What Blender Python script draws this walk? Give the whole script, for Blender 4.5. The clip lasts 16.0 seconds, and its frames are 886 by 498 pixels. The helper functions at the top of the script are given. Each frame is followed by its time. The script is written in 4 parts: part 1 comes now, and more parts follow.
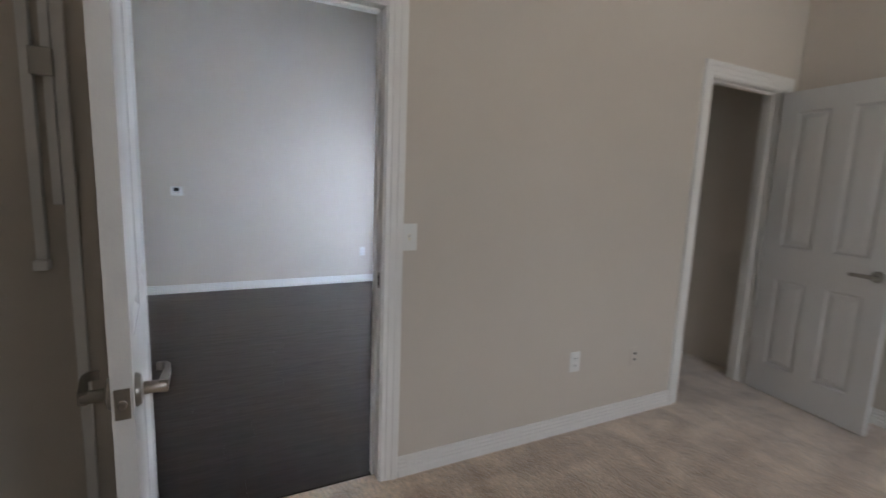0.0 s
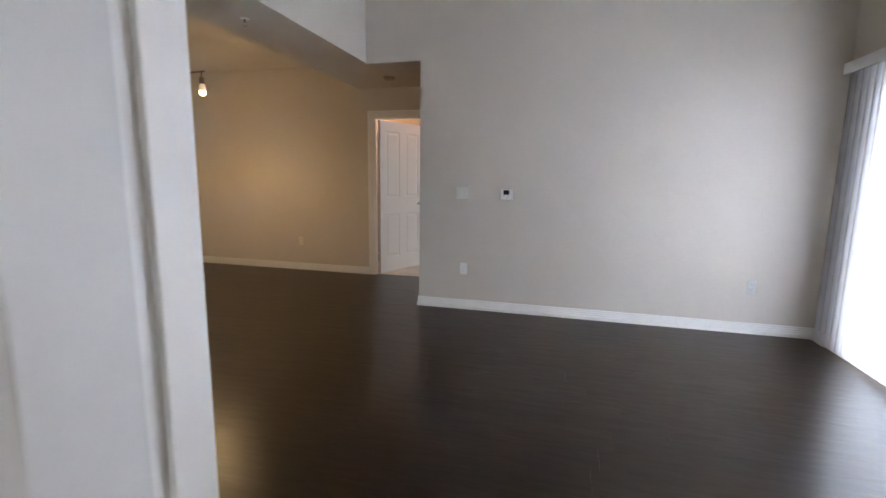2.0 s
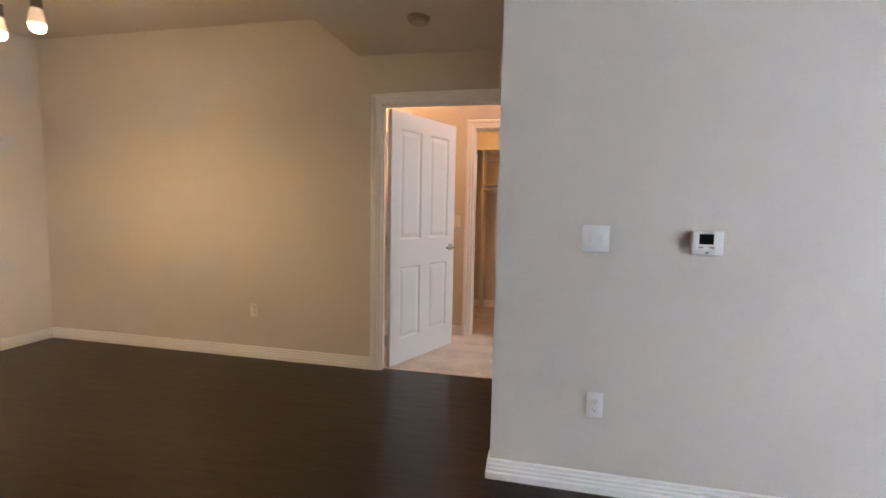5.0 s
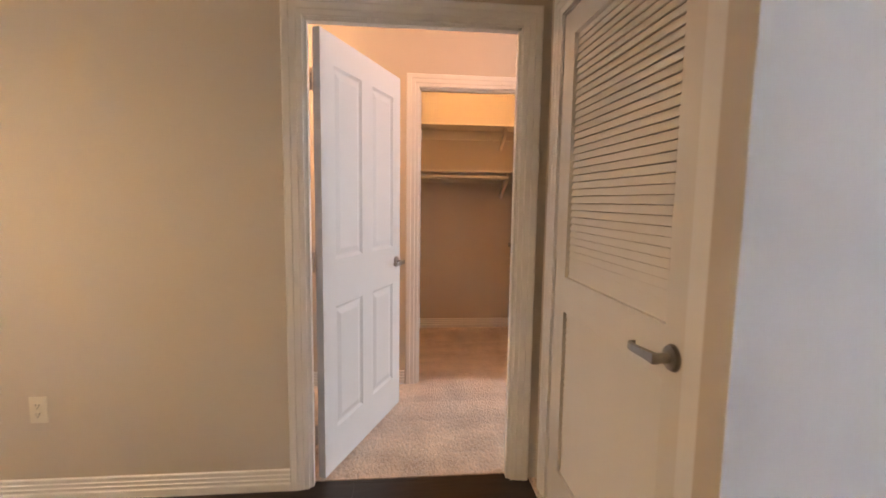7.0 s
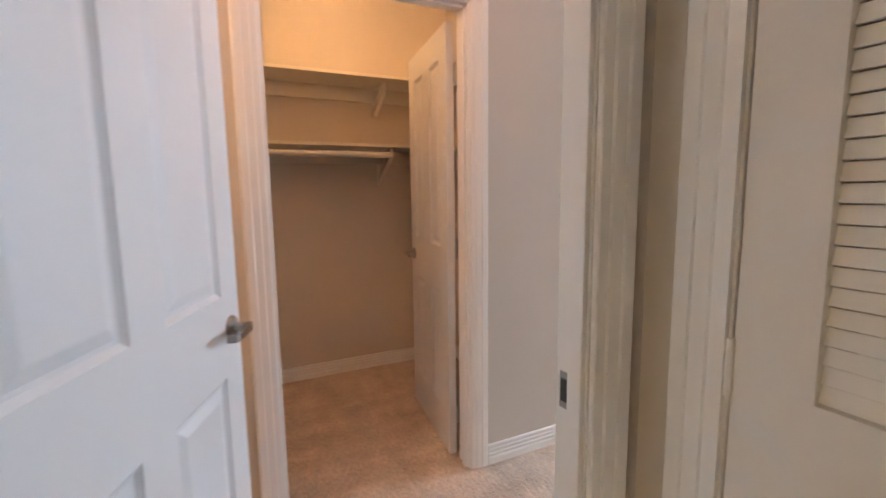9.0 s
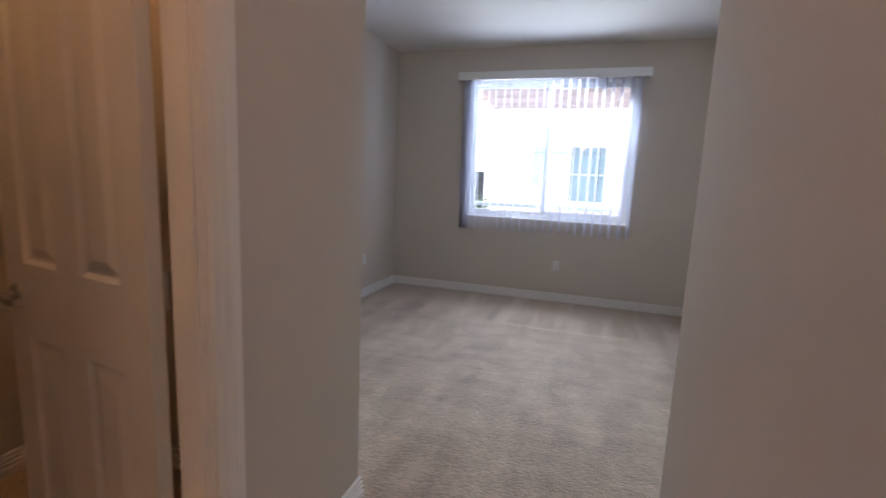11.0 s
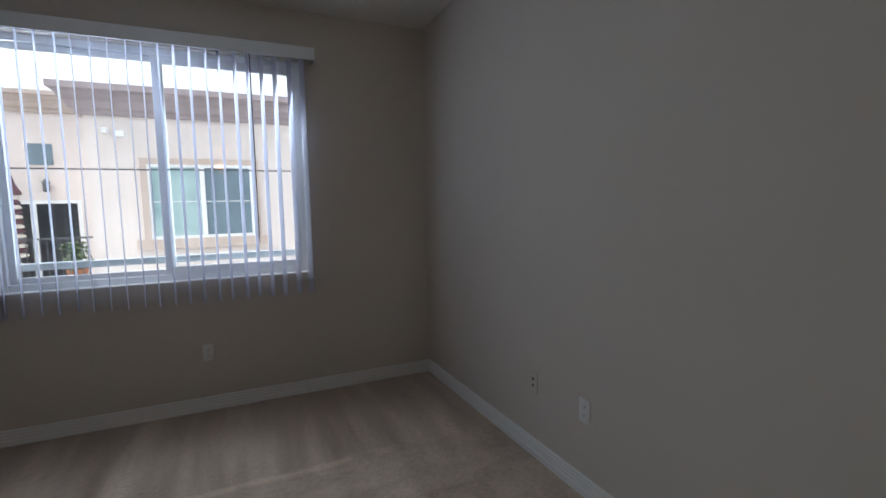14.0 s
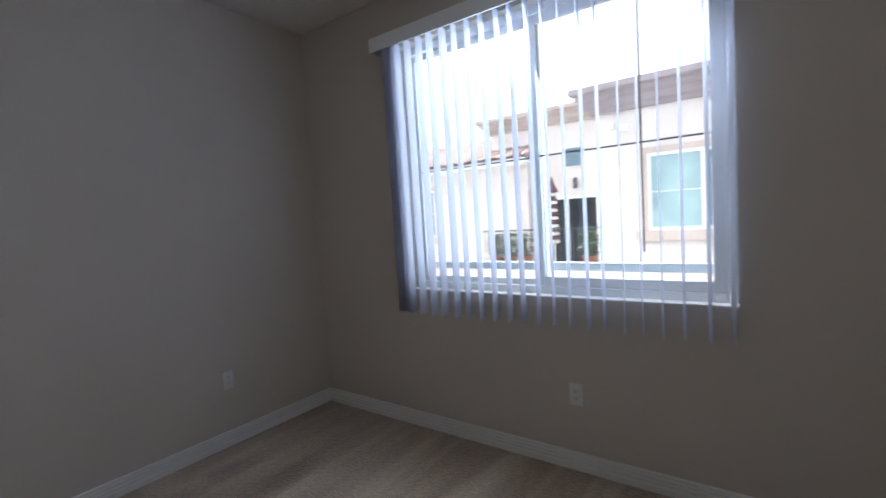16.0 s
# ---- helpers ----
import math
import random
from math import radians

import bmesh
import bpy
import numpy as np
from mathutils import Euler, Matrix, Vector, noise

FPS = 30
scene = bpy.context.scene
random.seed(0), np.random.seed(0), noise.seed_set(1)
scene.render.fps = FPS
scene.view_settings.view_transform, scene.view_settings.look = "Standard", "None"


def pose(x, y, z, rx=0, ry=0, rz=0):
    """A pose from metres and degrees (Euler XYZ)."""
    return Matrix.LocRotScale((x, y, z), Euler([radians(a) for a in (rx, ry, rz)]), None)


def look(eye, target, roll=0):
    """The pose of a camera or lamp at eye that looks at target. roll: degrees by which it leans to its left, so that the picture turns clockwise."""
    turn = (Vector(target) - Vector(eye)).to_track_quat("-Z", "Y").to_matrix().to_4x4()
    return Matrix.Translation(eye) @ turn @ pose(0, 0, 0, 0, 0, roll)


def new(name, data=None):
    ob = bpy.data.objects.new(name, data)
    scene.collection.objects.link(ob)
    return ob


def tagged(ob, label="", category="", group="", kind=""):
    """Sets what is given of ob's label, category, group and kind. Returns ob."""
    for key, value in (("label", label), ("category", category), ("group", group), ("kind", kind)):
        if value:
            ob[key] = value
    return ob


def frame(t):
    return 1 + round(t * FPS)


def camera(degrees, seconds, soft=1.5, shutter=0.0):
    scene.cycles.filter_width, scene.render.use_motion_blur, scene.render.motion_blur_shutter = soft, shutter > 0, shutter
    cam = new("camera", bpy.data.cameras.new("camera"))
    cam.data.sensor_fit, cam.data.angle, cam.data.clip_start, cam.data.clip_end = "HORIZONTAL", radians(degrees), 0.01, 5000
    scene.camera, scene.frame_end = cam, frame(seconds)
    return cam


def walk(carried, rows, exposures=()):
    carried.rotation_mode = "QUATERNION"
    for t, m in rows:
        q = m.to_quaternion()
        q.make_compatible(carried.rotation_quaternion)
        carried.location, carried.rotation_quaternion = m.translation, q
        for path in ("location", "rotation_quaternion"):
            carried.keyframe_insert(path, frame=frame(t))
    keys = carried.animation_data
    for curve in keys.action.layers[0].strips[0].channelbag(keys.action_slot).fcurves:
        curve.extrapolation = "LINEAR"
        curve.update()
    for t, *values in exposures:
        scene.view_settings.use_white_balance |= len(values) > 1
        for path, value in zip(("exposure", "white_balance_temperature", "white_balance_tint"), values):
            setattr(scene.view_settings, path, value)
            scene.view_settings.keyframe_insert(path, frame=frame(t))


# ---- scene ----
cam = camera(88.1, 16.0, 1.5, 0.3)
PATH = [
    (0, (1.212, -5.858, 1.352), (2.106, -4.092, 1.066), 2.2),
    (0.2, (1.293, -5.758, 1.344), (1.974, -3.901, 1.043), 1.7),
    (0.5, (1.396, -5.536, 1.308), (1.791, -3.598, 1.01), 0.9),
    (1, (1.479, -5.136, 1.302), (1.46, -3.159, 1.002), 0.8),
    (1.5, (1.513, -4.752, 1.309), (1.143, -2.811, 1.002), 1.3),
    (2, (1.389, -4.367, 1.305), (0.889, -2.456, 0.994), 0.8),
    (2.5, (1.289, -3.98, 1.258), (0.745, -2.075, 0.983), 1.3),
    (3, (1.146, -3.57, 1.265), (0.526, -1.687, 1.0), 1.7),
    (3.5, (0.902, -3.198, 1.252), (0.248, -1.325, 1.0), 1.7),
    (4, (0.668, -2.819, 1.239), (0.011, -0.945, 1.004), 1.7),
    (4.5, (0.455, -2.445, 1.245), (-0.188, -0.562, 1.045), 1.6),
    (5, (0.213, -2.09, 1.271), (-0.217, -0.145, 1.096), 1.2),
    (5.2, (0.104, -1.961, 1.298), (-0.25, -0.002, 1.105), 0.9),
    (7.3, (-0.678, -0.523, 1.298), (-0.388, 1.445, 1.088), 0.7),
    (7.5, (-0.721, -0.356, 1.275), (-0.358, 1.600, 1.067), 0.5),
    (7.8, (-0.823, -0.136, 1.316), (-0.328, 1.790, 1.084), 0.0),
    (8, (-0.868, 0.003, 1.327), (-0.305, 1.907, 1.083), -0.3),
    (8.2, (-0.868, 0.146, 1.309), (-0.286, 2.043, 1.060), -0.7),
    (9.2, (-0.60, 0.78, 1.29), (0.40, 2.49, 1.03), -0.4),
    (9.8, (-0.57, 1.13, 1.27), (0.76, 2.60, 1.00), 0.8),
    (10.3, (-0.654, 1.382, 1.239), (0.872, 2.651, 0.988), 1.3),
    (10.4, (-0.625, 1.413, 1.241), (0.971, 2.591, 0.99), 1.4),
    (10.6, (-0.562, 1.48, 1.262), (1.147, 2.484, 0.997), 2.8),
    (10.8, (-0.519, 1.508, 1.277), (1.284, 2.327, 0.996), 3.0),
    (11, (-0.459, 1.587, 1.302), (1.426, 2.186, 1.002), 2.5),
    (11.4, (-0.3, 1.748, 1.307), (1.669, 1.934, 1.014), 2.0),
    (11.8, (-0.111, 1.887, 1.327), (1.85, 1.65, 1.01), 2.0),
    (12.2, (0.13, 1.951, 1.299), (2.044, 1.459, 0.989), -0.2),
    (12.5, (0.283, 2.011, 1.364), (2.147, 1.371, 1.022), -1.4),
    (13, (0.603, 2.019, 1.352), (2.385, 1.177, 1.012), -0.4),
    (13.5, (0.94, 1.903, 1.353), (2.703, 1.01, 1.046), -0.7),
    (14, (1.261, 1.701, 1.362), (3.074, 0.877, 1.179), -1.2),
    (14.5, (1.587, 1.513, 1.362), (3.517, 1.02, 1.184), -1.6),
    (15, (1.895, 1.345, 1.386), (3.887, 1.302, 1.214), -2.0),
    (15.2, (2.01, 1.268, 1.36), (3.995, 1.458, 1.204), -2.6),
    (15.6, (2.218, 1.133, 1.368), (4.062, 1.894, 1.222), -3.3),
    (16, (2.492, 1.054, 1.357), (4.094, 2.242, 1.216), -3.6),
]
walk(cam, [(t, look(eye, target, roll)) for t, eye, target, roll in PATH],
     [(0, 4.57, 6500, 12), (0.5, 4.95, 6500, 14), (1.0, 4.88, 6450, 14), (1.5, 4.88, 6900, 15), (2.0, 4.7, 7050, 14), (2.5, 4.3, 7200, 14), (3, 5.0, 7350, 15), (4, 5.18, 7100, 15), (5, 5.22, 6900, 15), (7.3, 5.52, 6950, 19), (8.2, 5.48, 5850, 14),
      (10.3, 4.9, 6000, 11), (11, 4.2, 6200, 16), (11.5, 3.85, 6100, 14), (12.5, 3.65, 5950, 11), (13, 3.6, 6050, 11), (14, 2.92, 6250, 12), (15, 3.06, 6250, 12), (16, 3.3, 6100, 12)])

# ---- world and lights ----
world = bpy.data.worlds.new("overcast_sky")
scene.world = world
world.use_nodes = True
wn = world.node_tree.nodes
sky = wn.new("ShaderNodeTexSky")
sky.sky_type = "NISHITA"
sky.sun_disc = False
sky.sun_elevation = radians(59)
sky.sun_rotation = radians(0)
sky.dust_density = 6.0
hsv = wn.new("ShaderNodeHueSaturation")
hsv.inputs["Saturation"].default_value = 0.22
world.node_tree.links.new(sky.outputs[0], hsv.inputs["Color"])
world.node_tree.links.new(hsv.outputs[0], wn["Background"].inputs["Color"])
wn["Background"].inputs["Strength"].default_value = 0.058


def lamp(name, kind, m, watts, color, size=0.1, size_y=None):
    d = bpy.data.lights.new(name, kind)
    d.energy, d.color = watts, color
    if kind == "AREA":
        d.shape, d.size, d.size_y = "RECTANGLE", size, size_y or size
    elif kind == "SUN":
        d.angle = size
    else:
        d.shadow_soft_size = size
    if kind == "SPOT":
        d.spot_size, d.spot_blend = radians(176), 0.7
    ob = new(name, d)
    ob.matrix_world = m
    return ob


lamp("sun", "SUN", look((0, 0, 20), (0, -12, 0)), 0.56, (1.0, 0.96, 0.9), radians(20))
DAY = (0.75, 0.88, 1.0)
WARM = (1.0, 0.69, 0.35)
lamp("patio_daylight", "AREA", look((3.62, -1.62, 1.05), (0, -1.9, 0.9)), 14, (0.84, 0.93, 1.0), 1.95, 1.9)
lamp("bedroom_daylight", "AREA", look((3.1, -7.72, 1.55), (3.1, 0, 1.3)), 0.26, (0.66, 0.82, 1.0), 1.7, 1.4)
lamp("window_daylight", "AREA", look((4.93, 2.09, 1.70), (1.3, 2.65, 0.35)), 4.3, DAY, 1.74, 1.45)
for bx, by in ((-2.96, -0.12), (-2.63, -0.165), (-2.30, -0.21)):
    lamp("bulb_light", "POINT", pose(bx, by, 2.120), 0.58, WARM, 0.03)
    lamp("bulb_light", "SPOT", pose(bx, by, 2.105), 0.82, WARM, 0.03)
lamp("vestibule_light", "POINT", pose(-0.12, 1.80, 2.36), 0.17, (1.0, 0.49, 0.27), 0.12)
lamp("dressing_light", "POINT", pose(-1.6, 1.9, 2.2), 0.45, (1.0, 0.56, 0.28), 0.08)
lamp("closet_light", "POINT", pose(0.0, 3.0, 2.52), 0.46, (1.0, 0.50, 0.19), 0.06)


# ---- materials ----
def material(name, color, rough=0.6, metal=0.0, tint=None, scale=8.0, amount=0.35, bump=0.0, bump_scale=200.0, random=0.0, spec=0.5, bump_dist=0.002):
    m = bpy.data.materials.new(name)
    m.use_nodes = True
    nt = m.node_tree
    b = nt.nodes["Principled BSDF"]
    b.inputs["Roughness"].default_value = rough
    b.inputs["Metallic"].default_value = metal
    b.inputs["Specular IOR Level"].default_value = spec
    co = nt.nodes.new("ShaderNodeTexCoord")
    if tint is None:
        tint = tuple(c * 0.9 for c in color)
    n1 = nt.nodes.new("ShaderNodeTexNoise")
    n1.inputs["Scale"].default_value = scale
    n1.inputs["Detail"].default_value = 5
    nt.links.new(co.outputs["Object"], n1.inputs["Vector"])
    ramp = nt.nodes.new("ShaderNodeMapRange")
    ramp.inputs["From Min"].default_value, ramp.inputs["From Max"].default_value = 0.35, 0.7
    ramp.inputs["To Max"].default_value = amount
    nt.links.new(n1.outputs["Fac"], ramp.inputs["Value"])
    mix = nt.nodes.new("ShaderNodeMix")
    mix.data_type = "RGBA"
    mix.inputs["A"].default_value, mix.inputs["B"].default_value = (*color, 1), (*tint, 1)
    nt.links.new(ramp.outputs[0], mix.inputs["Factor"])
    out = mix.outputs["Result"]
    if random:
        oi = nt.nodes.new("ShaderNodeObjectInfo")
        hs = nt.nodes.new("ShaderNodeHueSaturation")
        mr = nt.nodes.new("ShaderNodeMapRange")
        mr.inputs["To Min"].default_value, mr.inputs["To Max"].default_value = 1 - random, 1 + random
        nt.links.new(oi.outputs["Random"], mr.inputs["Value"])
        nt.links.new(mr.outputs[0], hs.inputs["Value"])
        nt.links.new(out, hs.inputs["Color"])
        out = hs.outputs["Color"]
    nt.links.new(out, b.inputs["Base Color"])
    if bump:
        n2 = nt.nodes.new("ShaderNodeTexNoise")
        n2.inputs["Scale"].default_value = bump_scale
        n2.inputs["Detail"].default_value = 3
        nt.links.new(co.outputs["Object"], n2.inputs["Vector"])
        bp = nt.nodes.new("ShaderNodeBump")
        bp.inputs["Strength"].default_value = bump
        bp.inputs["Distance"].default_value = bump_dist
        nt.links.new(n2.outputs["Fac"], bp.inputs["Height"])
        nt.links.new(bp.outputs[0], b.inputs["Normal"])
    return m


WALL = material("wall_paint", (0.67, 0.615, 0.55), 0.9, tint=(0.63, 0.575, 0.51), scale=1.3, amount=0.6, bump=0.22, bump_scale=240, spec=0.12)
CEIL = material("ceiling_paint", (0.78, 0.76, 0.72), 0.8, scale=2, amount=0.3, bump=0.25, bump_scale=180, spec=0.2)
TRIM = material("white_trim_paint", (0.87, 0.86, 0.84), 0.42, tint=(0.82, 0.81, 0.78), scale=5, amount=0.3)
DOOR = material("white_door_paint", (0.70, 0.695, 0.685), 0.5, tint=(0.66, 0.655, 0.645), scale=4, amount=0.3, bump=0.12, bump_scale=130)
LOUVER = material("ivory_door_paint", (0.80, 0.77, 0.72), 0.4, tint=(0.75, 0.72, 0.66), scale=5, amount=0.4, bump=0.06, bump_scale=90)
PLASTIC = material("white_plastic", (0.82, 0.82, 0.80), 0.3, scale=20, amount=0.15)
IVORY = material("ivory_plastic", (0.80, 0.76, 0.66), 0.35, scale=20, amount=0.15)
ALARM = material("brownish_beige_plastic", (0.42, 0.34, 0.26), 0.45, scale=20, amount=0.3)
DARK = material("dark_slot", (0.03, 0.03, 0.03), 0.6)
SCREEN = material("dark_screen", (0.012, 0.013, 0.013), 0.3, spec=0.15)
NICKEL = material("satin_nickel", (0.36, 0.34, 0.31), 0.28, 1.0, tint=(0.28, 0.26, 0.24), scale=60, amount=0.4)
STEEL = material("brushed_steel", (0.30, 0.27, 0.24), 0.35, 1.0, scale=40)
BRONZE = material("dark_hinge_metal", (0.45, 0.43, 0.40), 0.4, 1.0)
COUNTER = material("brown_laminate", (0.115, 0.075, 0.055), 0.3, tint=(0.055, 0.035, 0.028), scale=45, amount=0.9, bump=0.03)
SHELF = material("white_shelf_board", (0.74, 0.70, 0.62), 0.45, scale=6, amount=0.3)
VINYL = material("white_vinyl", (0.80, 0.82, 0.83), 0.35, scale=7, amount=0.2)
GUARD = material("pale_grey_rail_metal", (0.30, 0.33, 0.37), 0.45, 0.2, scale=12, amount=0.3)
RAIL = material("grey_rail_metal", (0.10, 0.11, 0.12), 0.5, 0.4)
STUCCO = material("pale_pink_stucco", (0.73, 0.67, 0.645), 0.9, tint=(0.66, 0.595, 0.57), scale=0.8, amount=0.6, bump=0.5, bump_scale=60, bump_dist=0.01)
CORNICE = material("mauve_cornice_stucco", (0.34, 0.29, 0.305), 0.85, tint=(0.27, 0.23, 0.245), scale=1.5, amount=0.6, bump=0.3, bump_scale=50)
CORNICE_TAN = material("tan_cornice_stucco", (0.47, 0.40, 0.36), 0.85, tint=(0.38, 0.31, 0.28), scale=1.5, amount=0.6, bump=0.3, bump_scale=50)
SURROUND = material("tan_surround_stucco", (0.58, 0.49, 0.44), 0.85, tint=(0.44, 0.35, 0.30), scale=2, amount=0.6, bump=0.3, bump_scale=70)
TILE = material("clay_roof_tile", (0.38, 0.27, 0.235), 0.8, tint=(0.26, 0.18, 0.165), scale=3, amount=0.9, bump=0.3, bump_scale=30, random=0.25)
GROUND = material("pale_paving", (0.34, 0.33, 0.31), 0.9, tint=(0.26, 0.25, 0.24), scale=0.5, amount=0.8, bump=0.3, bump_scale=20)
LEAF = material("hedge_leaf", (0.05, 0.10, 0.035), 0.6, tint=(0.09, 0.14, 0.05), scale=3, amount=0.9, random=0.3)
CANVAS_D = material("maroon_canvas", (0.10, 0.045, 0.06), 0.85, bump=0.1)
CANVAS_L = material("cream_canvas", (0.72, 0.68, 0.62), 0.85, bump=0.1)
SUBFLOOR = material("dark_subfloor", (0.012, 0.010, 0.009), 0.9, spec=0.1)
TERRACOTTA = material("terracotta_pot", (0.36, 0.16, 0.09), 0.8)


def glow(name, color, strength):
    m = bpy.data.materials.new(name)
    m.use_nodes = True
    b = m.node_tree.nodes["Principled BSDF"]
    b.inputs["Base Color"].default_value = (0.8, 0.75, 0.65, 1)
    b.inputs["Emission Color"].default_value = (*color, 1)
    b.inputs["Emission Strength"].default_value = strength
    return m


BULB = glow("lit_bulb_glass", (1.0, 0.74, 0.42), 0.8)
BULB_NECK = glow("frosted_shade_glass", (1.0, 0.66, 0.40), 0.016)


def glass(name, tint=(1, 1, 1), rough=0.0):
    m = bpy.data.materials.new(name)
    m.use_nodes = True
    nt = m.node_tree
    nt.nodes.clear()
    out = nt.nodes.new("ShaderNodeOutputMaterial")
    tr = nt.nodes.new("ShaderNodeBsdfTransparent")
    tr.inputs["Color"].default_value = (*tint, 1)
    gl = nt.nodes.new("ShaderNodeBsdfGlossy")
    gl.inputs["Roughness"].default_value = rough
    fr = nt.nodes.new("ShaderNodeFresnel")
    fr.inputs["IOR"].default_value = 1.45
    mx = nt.nodes.new("ShaderNodeMixShader")
    nt.links.new(fr.outputs[0], mx.inputs[0])
    nt.links.new(tr.outputs[0], mx.inputs[1])
    nt.links.new(gl.outputs[0], mx.inputs[2])
    nt.links.new(mx.outputs[0], out.inputs[0])
    return m


GLASS = glass("window_glass", (0.95, 0.98, 0.98))
DARKGLASS = material("dark_door_glass", (0.02, 0.024, 0.03), 0.15, tint=(0.04, 0.045, 0.05), scale=1.5, amount=0.8, spec=0.3)
FARGLASS = material("far_window_glass", (0.14, 0.20, 0.25), 0.22, tint=(0.19, 0.26, 0.31), scale=1.2, amount=0.8, spec=0.35)
CURTAIN = material("far_curtain", (0.40, 0.55, 0.56), 0.5, tint=(0.17, 0.28, 0.31), scale=2, amount=0.7)


def slat_material(name, face, through_light):
    m = bpy.data.materials.new(name)
    m.use_nodes = True
    nt = m.node_tree
    nt.nodes.clear()
    out = nt.nodes.new("ShaderNodeOutputMaterial")
    d = nt.nodes.new("ShaderNodeBsdfDiffuse")
    d.inputs["Color"].default_value = (*face, 1)
    t = nt.nodes.new("ShaderNodeBsdfTranslucent")
    t.inputs["Color"].default_value = (*through_light, 1)
    g = nt.nodes.new("ShaderNodeBsdfGlossy")
    g.inputs["Roughness"].default_value = 0.4
    mx = nt.nodes.new("ShaderNodeMixShader")
    mx.inputs[0].default_value = 0.66
    mg = nt.nodes.new("ShaderNodeMixShader")
    mg.inputs[0].default_value = 0.04
    nt.links.new(d.outputs[0], mx.inputs[1])
    nt.links.new(t.outputs[0], mx.inputs[2])
    nt.links.new(mx.outputs[0], mg.inputs[1])
    nt.links.new(g.outputs[0], mg.inputs[2])
    nt.links.new(mg.outputs[0], out.inputs[0])
    return m


SLAT = slat_material("blind_vinyl", (0.82, 0.83, 0.87), (0.84, 0.86, 0.92))
SLAT_LAVENDER = slat_material("lavender_blind_vinyl", (0.79, 0.80, 0.85), (0.81, 0.82, 0.90))


